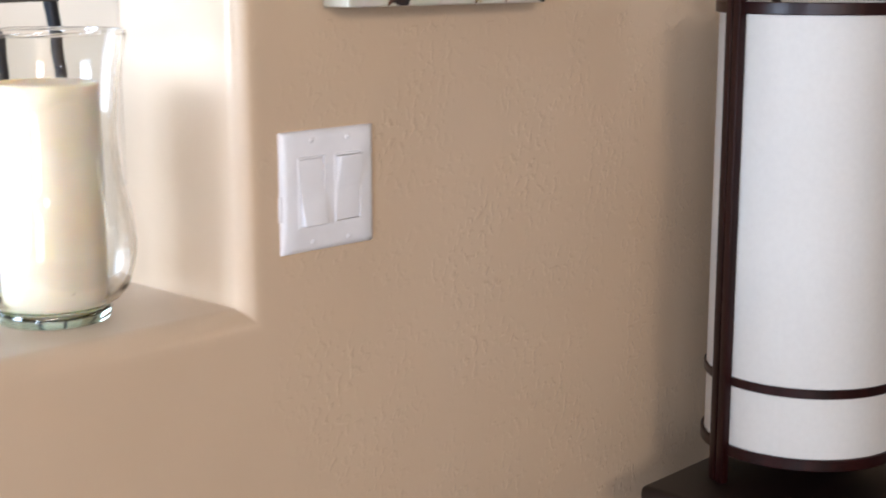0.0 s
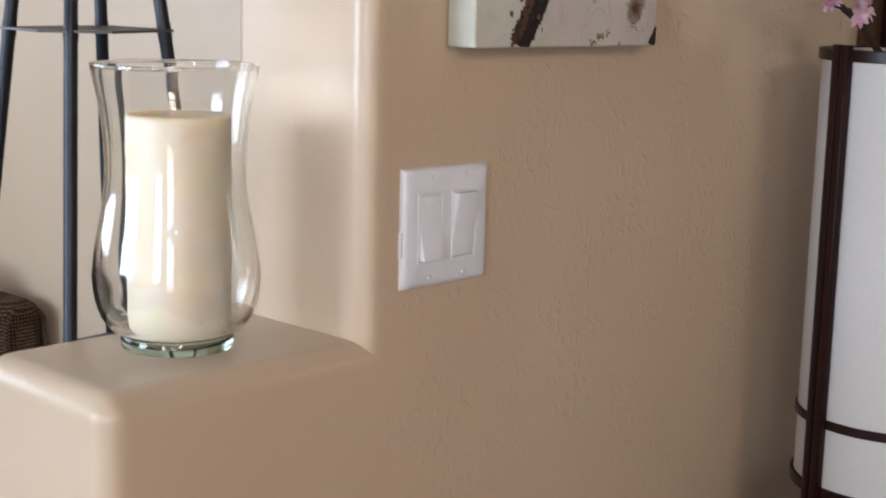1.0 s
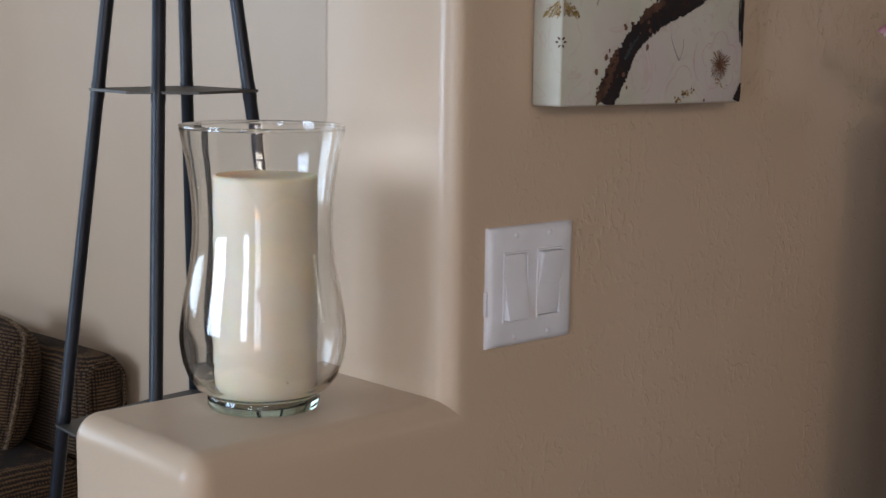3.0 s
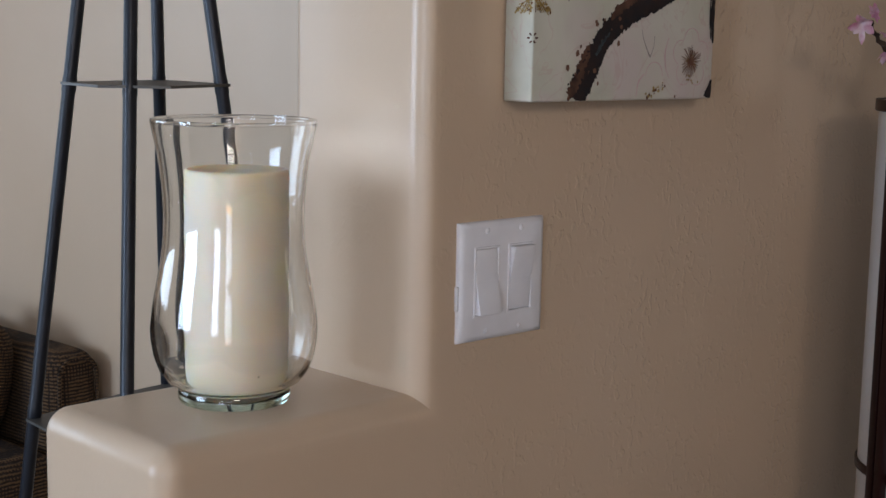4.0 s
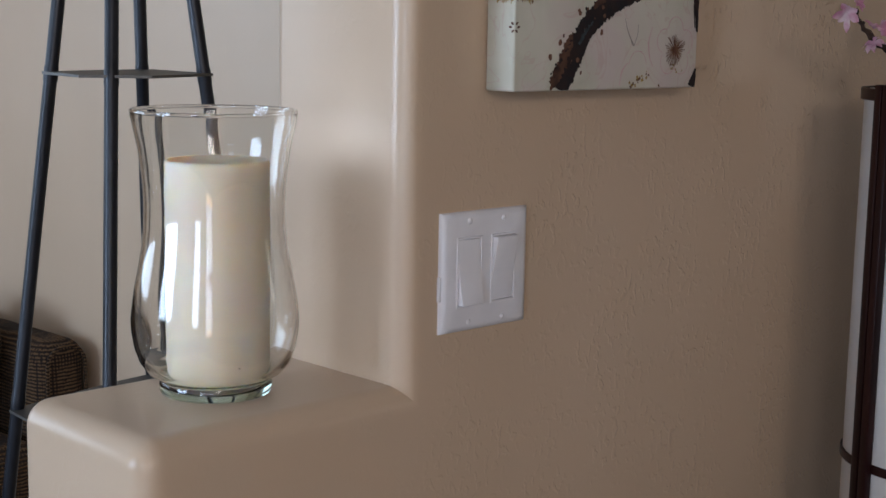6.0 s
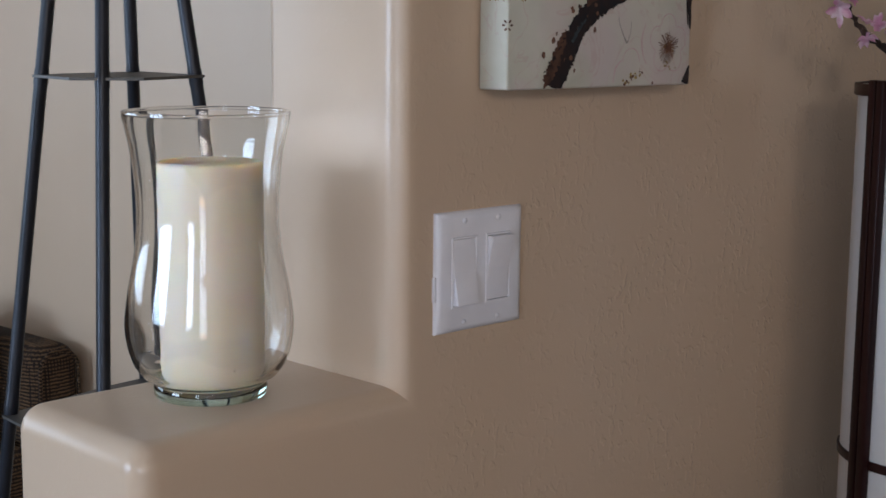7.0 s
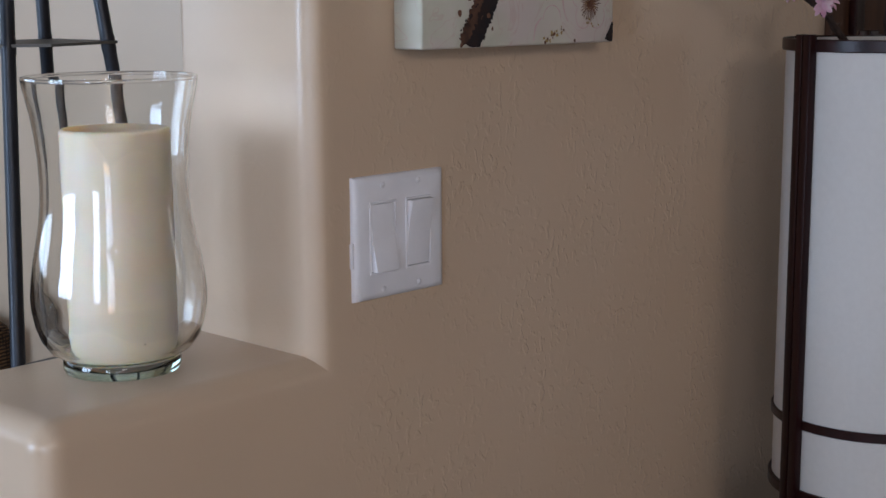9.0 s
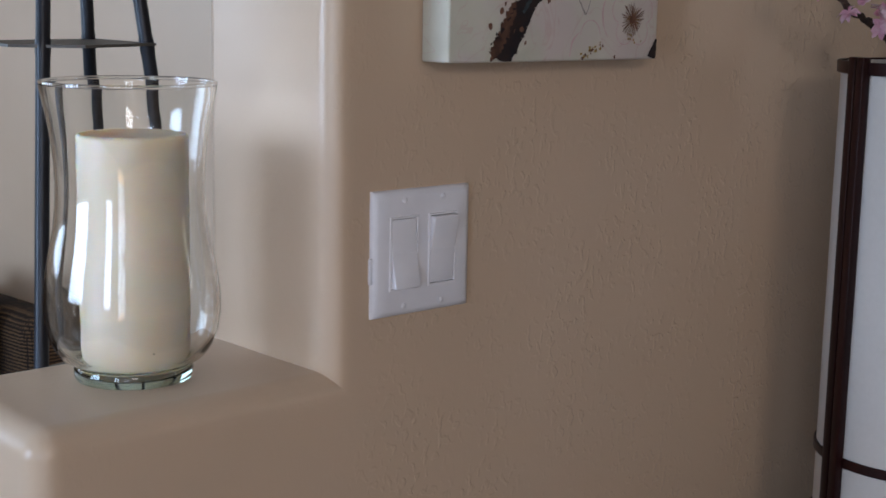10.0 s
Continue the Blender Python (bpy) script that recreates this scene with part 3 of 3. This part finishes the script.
    star(0.2430, 0.0390, 0.0095, 14, GOLD)
    decal("printed_heart", [(0.2430 + 0.0035 * math.cos(a), 0.0390 + 0.0035 * math.sin(a)) for a in np.linspace(0, 5.9, 12)], RUST, 0.0009)
    # a spray of anthers rising from the lower edge
    for k in range(26):
        f = k / 25
        cu = 0.1690 + 0.0290 * f + rng.uniform(-0.003, 0.003)
        cv = max(0.0022, 0.0025 + 0.0125 * f + rng.uniform(-0.0035, 0.0035))
        r = rng.uniform(0.0008, 0.0019)
        decal("printed_anther", [(cu + r * math.cos(a), max(0.0004, cv + r * math.sin(a))) for a in np.linspace(0, 5.4, 7)], GOLD if k % 5 > 1 else RUST, 0.0005 + 0.00001 * k)
    for k in range(8):
        r = rng.uniform(0.0008, 0.0013)
        cu, cv = 0.2440 + rng.uniform(-0.008, 0.012), 0.0195 + rng.uniform(-0.003, 0.005)
        decal("printed_anther", [(cu + r * math.cos(a), cv + r * math.sin(a)) for a in np.linspace(0, 5.4, 7)], GOLD, 0.0005 + 0.00001 * k)
    # soft petal outlines round the blossoms and thin twigs
    for cu, cv, r, n in ((0.2430, 0.042, 0.031, 5), (0.182, 0.004, 0.034, 5)):
        for k in range(n):
            a0 = 2 * math.pi * k / n + 0.3
            spine = []
            for s in np.linspace(-0.6, 0.6, 9):
                rr = r * (1 - 0.28 * (s / 0.6) ** 2)
                spine.append((cu + rr * math.cos(a0 + s), cv + rr * math.sin(a0 + s), 0.0005))
            if all(0.001 < v < H and 0.01 < u < W - 0.002 for u, v, _ in spine):
                band("printed_petal", spine, PINK_INK, 0.0003, 0.4, cuts=2)
    band("printed_twig", [(0.1600, 0.070, 0.0003), (0.1645, 0.058, 0.0006), (0.1745, 0.043, 0.0010)], GREY_INK, 0.0003, 0.5, cuts=6)
    band("printed_twig", [(0.1808, 0.064, 0.0005), (0.1800, 0.054, 0.0004), (0.1748, 0.043, 0.0006)], GREY_INK, 0.0004, 0.5, cuts=6)
    band("printed_petal", [(0.2040, 0.062, 0.0004), (0.1990, 0.048, 0.0010), (0.2010, 0.032, 0.0006), (0.207, 0.022, 0.0004)], PINK_INK, 0.00035, 0.6, cuts=8)
    band("printed_petal", [(0.1660, 0.026, 0.0006), (0.1575, 0.018, 0.0010), (0.1540, 0.004, 0.0006)], PINK_INK, 0.00035, 0.6, cuts=8)
    band("printed_twig", [(0.048, 0.094, 0.0012), (0.056, 0.108, 0.0006), (0.07, 0.115, 0.0006)], GREY_INK, 0.0003, 0.4, cuts=4)
    band("printed_twig", [(0.105, 0.118, 0.001), (0.12, 0.11, 0.0008), (0.128, 0.1, 0.0005)], GREY_INK, 0.0003, 0.4, cuts=4)
    # blossoms that wrap over the near corner
    for k in range(84):
        f = rng.uniform(-1, 1)
        cu = 0.0215 * abs(f) + 0.0012
        cv = 0.0815 + 0.0035 * rng.random() + 0.016 * (1 - abs(f)) ** 0.7 * rng.random()
        r = rng.uniform(0.0006, 0.0015)
        decal("printed_anther", [(max(0.0003, cu + r * math.cos(a)), cv + r * math.sin(a)) for a in np.linspace(0, 5.4, 7)],
              RUST if k % 6 == 0 else GOLD, 0.0004 + 0.000006 * k, "front" if f > 0 else "side")
    for k in range(18):
        f = (k + 0.5) / 9 - 1
        tip = (0.0205 * abs(f) + 0.001, 0.0820 + rng.uniform(-0.002, 0.003))
        decal("printed_stamen", [(0.0024, 0.0985), (tip[0], tip[1]), (tip[0] + 0.0011, tip[1] + 0.0004)], GOLD if k % 3 else RUST, 0.00032, "front" if f > 0 else "side")
    for face in ("front", "side"):
        for du, dv, a in ((0.0050, 0.0003, 0.15), (0.0026, 0.0036, 0.6), (0.0020, -0.0034, -0.5)):
            leaf = [(0.0021 * math.cos(q), 0.0011 * math.sin(q)) for q in np.linspace(0, 5.6, 9)]
            decal("printed_fleck", [(max(0.0002, du + x * math.cos(a) - y * math.sin(a)), 0.059 + dv + x * math.sin(a) + y * math.cos(a)) for x, y in leaf], RUST if dv < 0.004 else GREY_INK, 0.0004, face)
    return top


canvas_print()


# ---- hurricane vase and candle on the ledge ----
VX, VY = -0.0985, 0.1093


def hurricane_vase():
    outer = [(0.0495, 0.0), (0.0510, 0.003), (0.0512, 0.008), (0.0500, 0.0115), (0.0520, 0.0138), (0.0610, 0.0190), (0.0680, 0.029), (0.0725, 0.042),
             (0.0750, 0.056), (0.0755, 0.067), (0.0742, 0.081), (0.0717, 0.098), (0.0683, 0.115), (0.0652, 0.132), (0.0633, 0.150), (0.0627, 0.168),
             (0.0634, 0.187), (0.0652, 0.206), (0.0682, 0.225), (0.0715, 0.240), (0.0736, 0.2500)]
    # the wall is heavier towards the foot
    inner = [(r - 0.0028 - 0.0016 * max(0.0, 1 - z / 0.08), z) for r, z in outer[6:-1]]
    top = tagged(empty("hurricane_vase", VX, VY, LEDGE_Z + 0.0006), "clear glass hurricane vase holding an ivory candle", "vase")
    profile = [(0.0, 0.0), (0.040, 0.0)] + outer + [(0.0738, 0.2520), (0.0710, 0.2520)] + list(reversed(inner))
    profile += [(0.0585, 0.0235), (0.0530, 0.0176), (0.0490, 0.0150), (0.0460, 0.0139), (0.0, 0.0132)]
    # clear glass lets the daylight through
    part("glass_body", lathe(profile, 128), GLASS, top).visible_shadow = False
    lip = [(0.0724 + 0.0016 * math.cos(a), 0.2538 + 0.0016 * math.sin(a)) for a in np.linspace(0, 2 * math.pi, 13)[:-1]]
    part("rim", lathe(lip, 128, closed=True), GLASS, top, "rounded clear glass lip")
    return top


def pillar_candle():
    z = LEDGE_Z + 0.0134
    h, r = 0.1982, 0.0468
    top = tagged(empty("pillar_candle", VX + 0.0018, VY - 0.0015, z), "ivory wax pillar candle standing inside the glass vase", "candle")
    prof = [(0.0, 0.0), (r - 0.0012, 0.0), (r - 0.0003, 0.0006), (r, 0.004)]
    prof += [(r + 0.0003 * math.sin(9 * k), 0.004 + (h - 0.007) * k / 14) for k in range(1, 15)]
    prof += [(r - 0.0008, h - 0.001), (r - 0.0025, h), (r - 0.005, h - 0.0015), (r - 0.012, h - 0.006), (0.02, h - 0.009), (0.0, h - 0.010)]
    part("wax", lathe(prof, 96), WAX, top)
    bm = tube(bmesh.new(), [(0, 0, h - 0.012), (0.0005, 0, h - 0.008), (0.002, 0.001, h - 0.006), (0.004, 0.001, h - 0.0045)], [0.0011, 0.0011, 0.001, 0.0008], 8)
    part("wick", bm, WICK, top, "short charred wick")
    a = math.atan2(-1.04, -0.74) + 0.40
    bm = lathe([(0.0, 0.0004), (0.0008, 0.0002), (0.001, -0.0004)], 10)
    bmesh.ops.transform(bm, matrix=Matrix.Rotation(a, 4, "Z") @ Matrix.Translation((r, 0, 0.0165)) @ Matrix.Rotation(radians(90), 4, "Y"), verts=bm.verts)
    part("speck", bm, WICK, top, "tiny dark speck in the wax")
    return top


hurricane_vase()
pillar_candle()


# ---- etagere ----
def etagere():
    """A tapering four-legged metal stand with small clipped shelves."""
    cx, cy = 0.02, 0.44
    u, v = Vector((0.83, -0.557)), Vector((0.557, 0.83))
    top = tagged(empty("etagere", cx, cy, 0), "tapering dark metal plant stand with thin shelves", "stand")

    def at(a, b):
        return u * a + v * b

    level = 1.3215
    legs = {"west": (-0.083, 0.0), "near": (-0.0142, -0.092), "far": (0.0118, 0.105), "east": (0.0822, 0.0)}
    slope = {"west": (-0.122, 0.01), "near": (-0.017, -0.13), "far": (0.014, 0.13), "east": (0.135, 0.0)}
    for k in legs:
        pts, rad = [], []
        for z in (0.0, 0.02, 0.5, 0.94, 0.945, 0.955, 0.96, 1.31, 1.314, 1.326, 1.33, 1.6, 1.88):
            g = level - z
            p = at(legs[k][0] + slope[k][0] * g, legs[k][1] + slope[k][1] * g)
            pts.append((p.x, p.y, z))
            rad.append(0.0080 if z in (0.945, 0.955, 1.314, 1.326) else 0.0074)
        part("leg", tube(bmesh.new(), pts, rad, 20), GREY_METAL, top)
    for z in (level, 0.942):
        s = 1 + (level - z) * 0.95
        plan = [(-0.0925 if z == level else -0.101, -0.002), (-0.047, -0.098), (0.028, -0.100), (0.0925, -0.004), (0.055, 0.06), (0.022, 0.120), (-0.02, 0.085)]
        out = [tuple(at(a * s, b * s)) for a, b in plan]
        part("shelf", prism(out, z - 0.0015, z + 0.0015), SHELF_METAL, top, "thin bronze-grey metal shelf", smooth=False)
    part("finial", lathe([(0.0, 1.875), (0.03, 1.875), (0.034, 1.885), (0.03, 1.9), (0.012, 1.91), (0.016, 1.925), (0.01, 1.94), (0.0, 1.945)], 24), GREY_METAL, top)
    return top


etagere()


# ---- sofa and pillow ----
def cushion(lo, hi, bevel, puff=0.012, seg=5):
    """A padded block with soft corners and slightly swollen faces."""
    bm = boxed(lo, hi, bevel, seg)
    c = [(lo[i] + hi[i]) / 2 for i in range(3)]
    h = [(hi[i] - lo[i]) / 2 for i in range(3)]
    bmesh.ops.subdivide_edges(bm, edges=[e for e in bm.edges if e.calc_length() > 0.15], cuts=6, use_grid_fill=True)
    for p in bm.verts:
        q = [(p.co[i] - c[i]) / h[i] for i in range(3)]
        for i in range(3):
            j, k = (i + 1) % 3, (i + 2) % 3
            f = max(0.0, 1 - q[j] ** 2) * max(0.0, 1 - q[k] ** 2)
            p.co[i] += puff * f * (1 if q[i] > 0 else -1) * abs(q[i]) ** 3
    return bm


def sofa():
    top = tagged(empty("sofa", 0, 0, 0), "brown tweed sofa with padded arms against the wall", "sofa")
    part("base", boxed((-1.25, 1.74, 0.06), (0.575, 2.6, 0.30), 0.02), TWEED, top)
    for x0, x1 in ((-1.24, -0.335), (-0.33, 0.574)):
        part("seat_cushion", cushion((x0, 1.66, 0.30), (x1, 2.36, 0.52), 0.05), TWEED, top)
    for x0, x1 in ((0.578, 0.698), (-1.374, -1.254)):
        arm = part("arm", cushion((x0, 1.70, 0.05), (x1, 2.62, 0.714), 0.042, 0.006), TWEED, top)
        piping = bmesh.new()
        pts = []
        for a in np.linspace(0, math.pi, 15):
            pts.append(((x0 + x1) / 2 - 0.046 * math.cos(a), 1.699, 0.666 + 0.040 * math.sin(a)))
        pts = [(x0 + 0.010, 1.699, 0.1)] + pts + [(x1 - 0.010, 1.699, 0.1)]
        tube(piping, pts, [0.004] * len(pts), 8)
        part("piping", piping, TWEED, arm)
    for x0, x1 in ((-1.24, -0.335), (-0.33, 0.574)):
        part("back_cushion", cushion((x0, 2.36, 0.42), (x1, 2.56, 0.84), 0.06), TWEED, top)
    part("back_frame", boxed((-1.25, 2.56, 0.06), (0.575, 2.66, 0.82), 0.03), TWEED, top)
    for x in (-1.22, 0.55):
        for y in (1.80, 2.55):
            part("foot", boxed((x - 0.03, y - 0.03, 0.0), (x + 0.03, y + 0.03, 0.06), 0.004), TABLE_WOOD, top)
    top.matrix_world = pose(0.68, 1.69, 0, 0, 0, 4.5) @ pose(-0.68, -1.69, 0)
    return top


def pillow():
    """A plump square pillow with gathered corners and a corded seam, leaning on the sofa's arm."""
    top = tagged(empty("throw_pillow", 0.475, 1.985, 0.607), "brown ribbed throw pillow leaning on the sofa arm", "pillow")
    n, hw, th = 28, 0.150, 0.085
    bm = bmesh.new()
    sheets = []
    for s in (-1, 1):
        g = []
        for i in range(n + 1):
            row = []
            for j in range(n + 1):
                a, b = 2 * i / n - 1, 2 * j / n - 1
                pinch = 1 - 0.17 * (abs(a) * abs(b)) ** 2 + 0.0
                bulge = (max(0.0, 1 - abs(a) ** 2.6) * max(0.0, 1 - abs(b) ** 2.6)) ** 0.55
                bulge *= 1 + 0.06 * noise.noise(Vector((a * 2.2, b * 2.2, s)))
                edge = 1 - 0.05 * (1 - abs(a) ** 2) * abs(b) ** 6 - 0.05 * (1 - abs(b) ** 2) * abs(a) ** 6
                row.append(bm.verts.new((s * th * bulge, a * hw * pinch * edge, b * hw * pinch * edge)))
            g.append(row)
        sheets.append(g)
        for i in range(n):
            for j in range(n):
                bm.faces.new((g[i][j], g[i + 1][j], g[i + 1][j + 1], g[i][j + 1]))
    bmesh.ops.remove_doubles(bm, verts=bm.verts, dist=1e-5)
    body = part("cover", bm, PILLOW, top)
    seam = bmesh.new()
    loop = []
    for k in range(80):
        q = 4 * k / 80
        side, f = int(q), 2 * (q - int(q)) - 1
        a, b = [(f, -1), (1, f), (-f, 1), (-1, -f)][side]
        pinch = 1 - 0.17 * (abs(a) * abs(b)) ** 2
        edge = 1 - 0.05 * (1 - abs(a) ** 2) * abs(b) ** 6 - 0.05 * (1 - abs(b) ** 2) * abs(a) ** 6
        loop.append((0.0, a * hw * pinch * edge, b * hw * pinch * edge))
    tube(seam, loop + [loop[0]], [0.0024 + 0.0010 * (k % 2) for k in range(81)], 7, cap=False)
    # whipped stitches lie across the cord
    srng = random.Random(8)
    for k in range(0, 320):
        a, b = Vector(loop[(k // 4) % 80]), Vector(loop[(k // 4 + 1) % 80])
        p = a.lerp(b, (k % 4) / 4) * 1.005
        l = srng.uniform(0.004, 0.0085)
        tube(seam, [p + Vector((-l, 0, -0.001)), p * 1.012, p + Vector((l, 0, 0.001))], [0.0007, 0.0012, 0.0007], 5)
    part("seam_cord", seam, SEAM, top, "tan stitched cord along the seam")
    top.matrix_world = pose(0.492, 1.93, 0.640, 0, 12, -4)
    return top


sofa()
pillow()


# ---- end table, lamp, blossoms ----
TABLE_Z = 0.783


def end_table():
    x0, y1 = 0.494, -0.116
    x1, y0 = x0 + 0.50, y1 - 0.42
    top = tagged(empty("end_table", (x0 + x1) / 2, (y0 + y1) / 2, 0), "dark cherry wood end table beside the wall", "table")
    w, d = (x1 - x0) / 2, (y1 - y0) / 2
    part("tabletop", boxed((-w, -d, TABLE_Z - 0.022), (w, d, TABLE_Z), 0.008, 4), TABLE_WOOD, top)
    part("apron", boxed((-w + 0.035, -d + 0.035, TABLE_Z - 0.12), (w - 0.035, d - 0.035, TABLE_Z - 0.022), 0.003), TABLE_WOOD, top)
    for sx in (-1, 1):
        for sy in (-1, 1):
            a, b = sx * (w - 0.055), sy * (d - 0.055)
            part("leg", boxed((a - 0.021, b - 0.021, 0.0), (a + 0.021, b + 0.021, TABLE_Z - 0.1), 0.003), TABLE_WOOD, top)
    return top


LX, LY = 0.677, -0.2135


def table_lamp():
    """A drum-shaped paper lamp in a dark wood cage of hoops and paired posts."""
    top = tagged(empty("table_lamp", LX, LY, TABLE_Z), "tall white paper lamp in a dark cherry frame", "lamp")
    foot, head, ring = 0.8225 - TABLE_Z, 1.314 - TABLE_Z, 0.903 - TABLE_Z
    r, t = 0.1105, 0.0016
    shade = part("shade", lathe([(r, foot + 0.004), (r, head + 0.0045), (r - t, head + 0.0045), (r - t, foot + 0.004)], 128, closed=True), SHADE, top, "white paper drum shade")

    def hoop(z, h, out=0.0042):
        return part("hoop", lathe([(r + 0.0003, z - h / 2), (r + out - 0.001, z - h / 2), (r + out, z - h / 2 + 0.001), (r + out, z + h / 2 - 0.001), (r + out - 0.001, z + h / 2), (r + 0.0003, z + h / 2)], 128, closed=True), CHERRY, top)

    hoop(head, 0.013)
    hoop(ring, 0.0105, 0.003)
    hoop(foot, 0.013, 0.0042)
    ang = radians(159)
    for k in range(3):
        for s in (-1, 1):
            a = ang + 2 * math.pi * k / 3 + s * 0.056
            bm = boxed((r + 0.0005, -0.0056, 0.0), (r + 0.0105, 0.0056, head + 0.0115), 0.0015, 2)
            bmesh.ops.transform(bm, matrix=Matrix.Rotation(a, 4, "Z"), verts=bm.verts)
            part("post", bm, CHERRY, top)
    part("base_disc", lathe([(0.0, foot + 0.002), (r - 0.004, foot + 0.002), (r - 0.004, foot - 0.006), (0.0, foot - 0.006)], 64), CHERRY, top)
    bm = tube(bmesh.new(), [(0, 0, foot), (0, 0, foot + 0.09)], [0.014, 0.014], 16)
    part("socket", bm, FRAME_WHITE, top)
    part("bulb", lathe([(0.0, foot + 0.09), (0.013, foot + 0.09), (0.016, foot + 0.11), (0.029, foot + 0.14), (0.03, foot + 0.155), (0.022, foot + 0.175), (0.0, foot + 0.185)], 24), FRAME_WHITE, top)
    return top


end_table()
table_lamp()


def blossom_branch():
    """Silk blossom twigs in a slim dark vase behind the lamp."""
    bx, by = 0.862, -0.152
    top = tagged(empty("blossom_arrangement", bx - 0.009, by, TABLE_Z), "pink silk blossoms on dark twigs in a slim vase", "flowers")
    part("vase", lathe([(0.0, 0.0), (0.03, 0.0), (0.034, 0.01), (0.03, 0.14), (0.018, 0.26), (0.016, 0.36), (0.02, 0.40), (0.017, 0.40), (0.013, 0.36), (0.0, 0.33)], 32), CHERRY, top, "slim dark vase")
    rng = random.Random(11)

    def local(x, y, z):
        return Vector((x - bx, y - by, z - TABLE_Z))

    main = [local(0.862, -0.152, 1.15), local(0.80, -0.15, 1.255), local(0.70, -0.143, 1.325), local(0.672, -0.14, 1.347), local(0.632, -0.14, 1.363), local(0.600, -0.14, 1.375), local(0.568, -0.14, 1.395), local(0.553, -0.14, 1.405)]
    twigs = [(main, [0.004, 0.004, 0.004, 0.0042, 0.0036, 0.003, 0.0024, 0.0016]),
             ([main[3], local(0.69, -0.14, 1.385), local(0.70, -0.142, 1.43), local(0.74, -0.14, 1.50)], [0.002, 0.0018, 0.0016, 0.0012]),
             ([main[1], local(0.80, -0.15, 1.36), local(0.79, -0.15, 1.48)], [0.003, 0.0022, 0.0015])]
    for pts, rad in twigs:
        fine, fr = [], []
        for (a, ra), (b, rb) in zip(zip(pts, rad), zip(pts[1:], rad[1:])):
            for k in range(4):
                f = k / 4
                fine.append(a.lerp(b, f) + Vector([rng.uniform(-0.0016, 0.0016) for _ in range(3)]))
                fr.append((ra + (rb - ra) * f) * rng.uniform(0.8, 1.35))
        fine.append(pts[-1])
        fr.append(rad[-1])
        bm = tube(bmesh.new(), fine, fr, 8)
        for k in range(3, len(fine), 2):
            tip = fine[k] + Vector((rng.uniform(-0.006, 0.006), rng.uniform(-0.006, 0.0), rng.uniform(-0.004, 0.007)))
            tube(bm, [fine[k], fine[k].lerp(tip, 0.6), tip], [0.0016, 0.0022, 0.0009], 6)
        part("twig", bm, BARK, top, "knobbly dark twig")

    def flower(c, size, facing, n=6, droop=0.0):
        """Pointed cupped petals round a heart, as one blossom."""
        bm = bmesh.new()
        f = Vector(facing).normalized()
        sx = f.cross(Vector((0, 0, 1))).normalized()
        sy = sx.cross(f)
        for k in range(n):
            a = 2 * math.pi * k / n + rng.uniform(-0.25, 0.25)
            ln, wd = size * rng.uniform(0.62, 1.08), size * rng.uniform(0.20, 0.31)
            lift = rng.uniform(0.15, 1.0)
            out = math.cos(a) * sx + math.sin(a) * sy
            across = f.cross(out)
            grid = []
            for i in range(8):
                s = i / 7
                w = wd * (0.30 + 0.70 * math.sin(0.5 * math.pi * min(1.0, s / 0.65))) * (1.0 if s < 0.62 else max(0.06, 1 - ((s - 0.62) / 0.40) ** 1.6))
                mid = c + out * ln * s + f * (lift * ln * (s - 0.55 * s * s)) + Vector((0, 0, -droop * ln * s * s))
                grid.append([bm.verts.new(mid + across * w * q + f * (0.35 * w * q * q)) for q in (-1, -0.5, 0, 0.5, 1)])
            for i in range(7):
                for j in range(4):
                    bm.faces.new((grid[i][j], grid[i + 1][j], grid[i + 1][j + 1], grid[i][j + 1]))
        bmesh.ops.solidify(bm, geom=bm.faces[:], thickness=0.0004)
        return part("blossom", bm, PETAL, top)

    toward = Vector((-0.85, -0.5, 0.1))
    for x, y, z, s, d in ((0.543, -0.14, 1.398, 0.024, 0.2), (0.556, -0.145, 1.408, 0.016, 0.0), (0.594, -0.146, 1.364, 0.022, 0.5), (0.606, -0.136, 1.383, 0.016, 0.0), (0.628, -0.142, 1.380, 0.018, 0.0),
                          (0.654, -0.146, 1.366, 0.025, 0.1), (0.648, -0.15, 1.350, 0.021, 0.3), (0.664, -0.142, 1.374, 0.02, 0.0), (0.672, -0.146, 1.355, 0.017, 0.2),
                          (0.694, -0.14, 1.404, 0.026, 0.2), (0.712, -0.144, 1.42, 0.022, 0.1), (0.735, -0.14, 1.47, 0.024, 0.1), (0.79, -0.15, 1.47, 0.024, 0.1)):
        j = Vector([rng.uniform(-0.9, 0.9) for _ in range(3)])
        flower(local(x, y, z + 0.004), s * 0.70, toward + j, rng.choice((7, 8)), d)
    return top


blossom_branch()


def framed_panel():
    """A brown wooden panel with darker uprights, hung on the wall behind the lamp."""
    top = tagged(empty("wooden_wall_panel", 0.915, 0, 1.0), "brown wooden panel with dark uprights on the wall", "panel")
    part("board", boxed((0, -0.014, 0), (0.62, -0.002, 0.9), 0.002), BROWN_WOOD, top)
    for x in (0.052, 0.30, 0.555):
        part("upright", boxed((x - 0.012, -0.026, 0.0), (x + 0.012, -0.0145, 0.9), 0.002), CHERRY, top)
    return top


framed_panel()
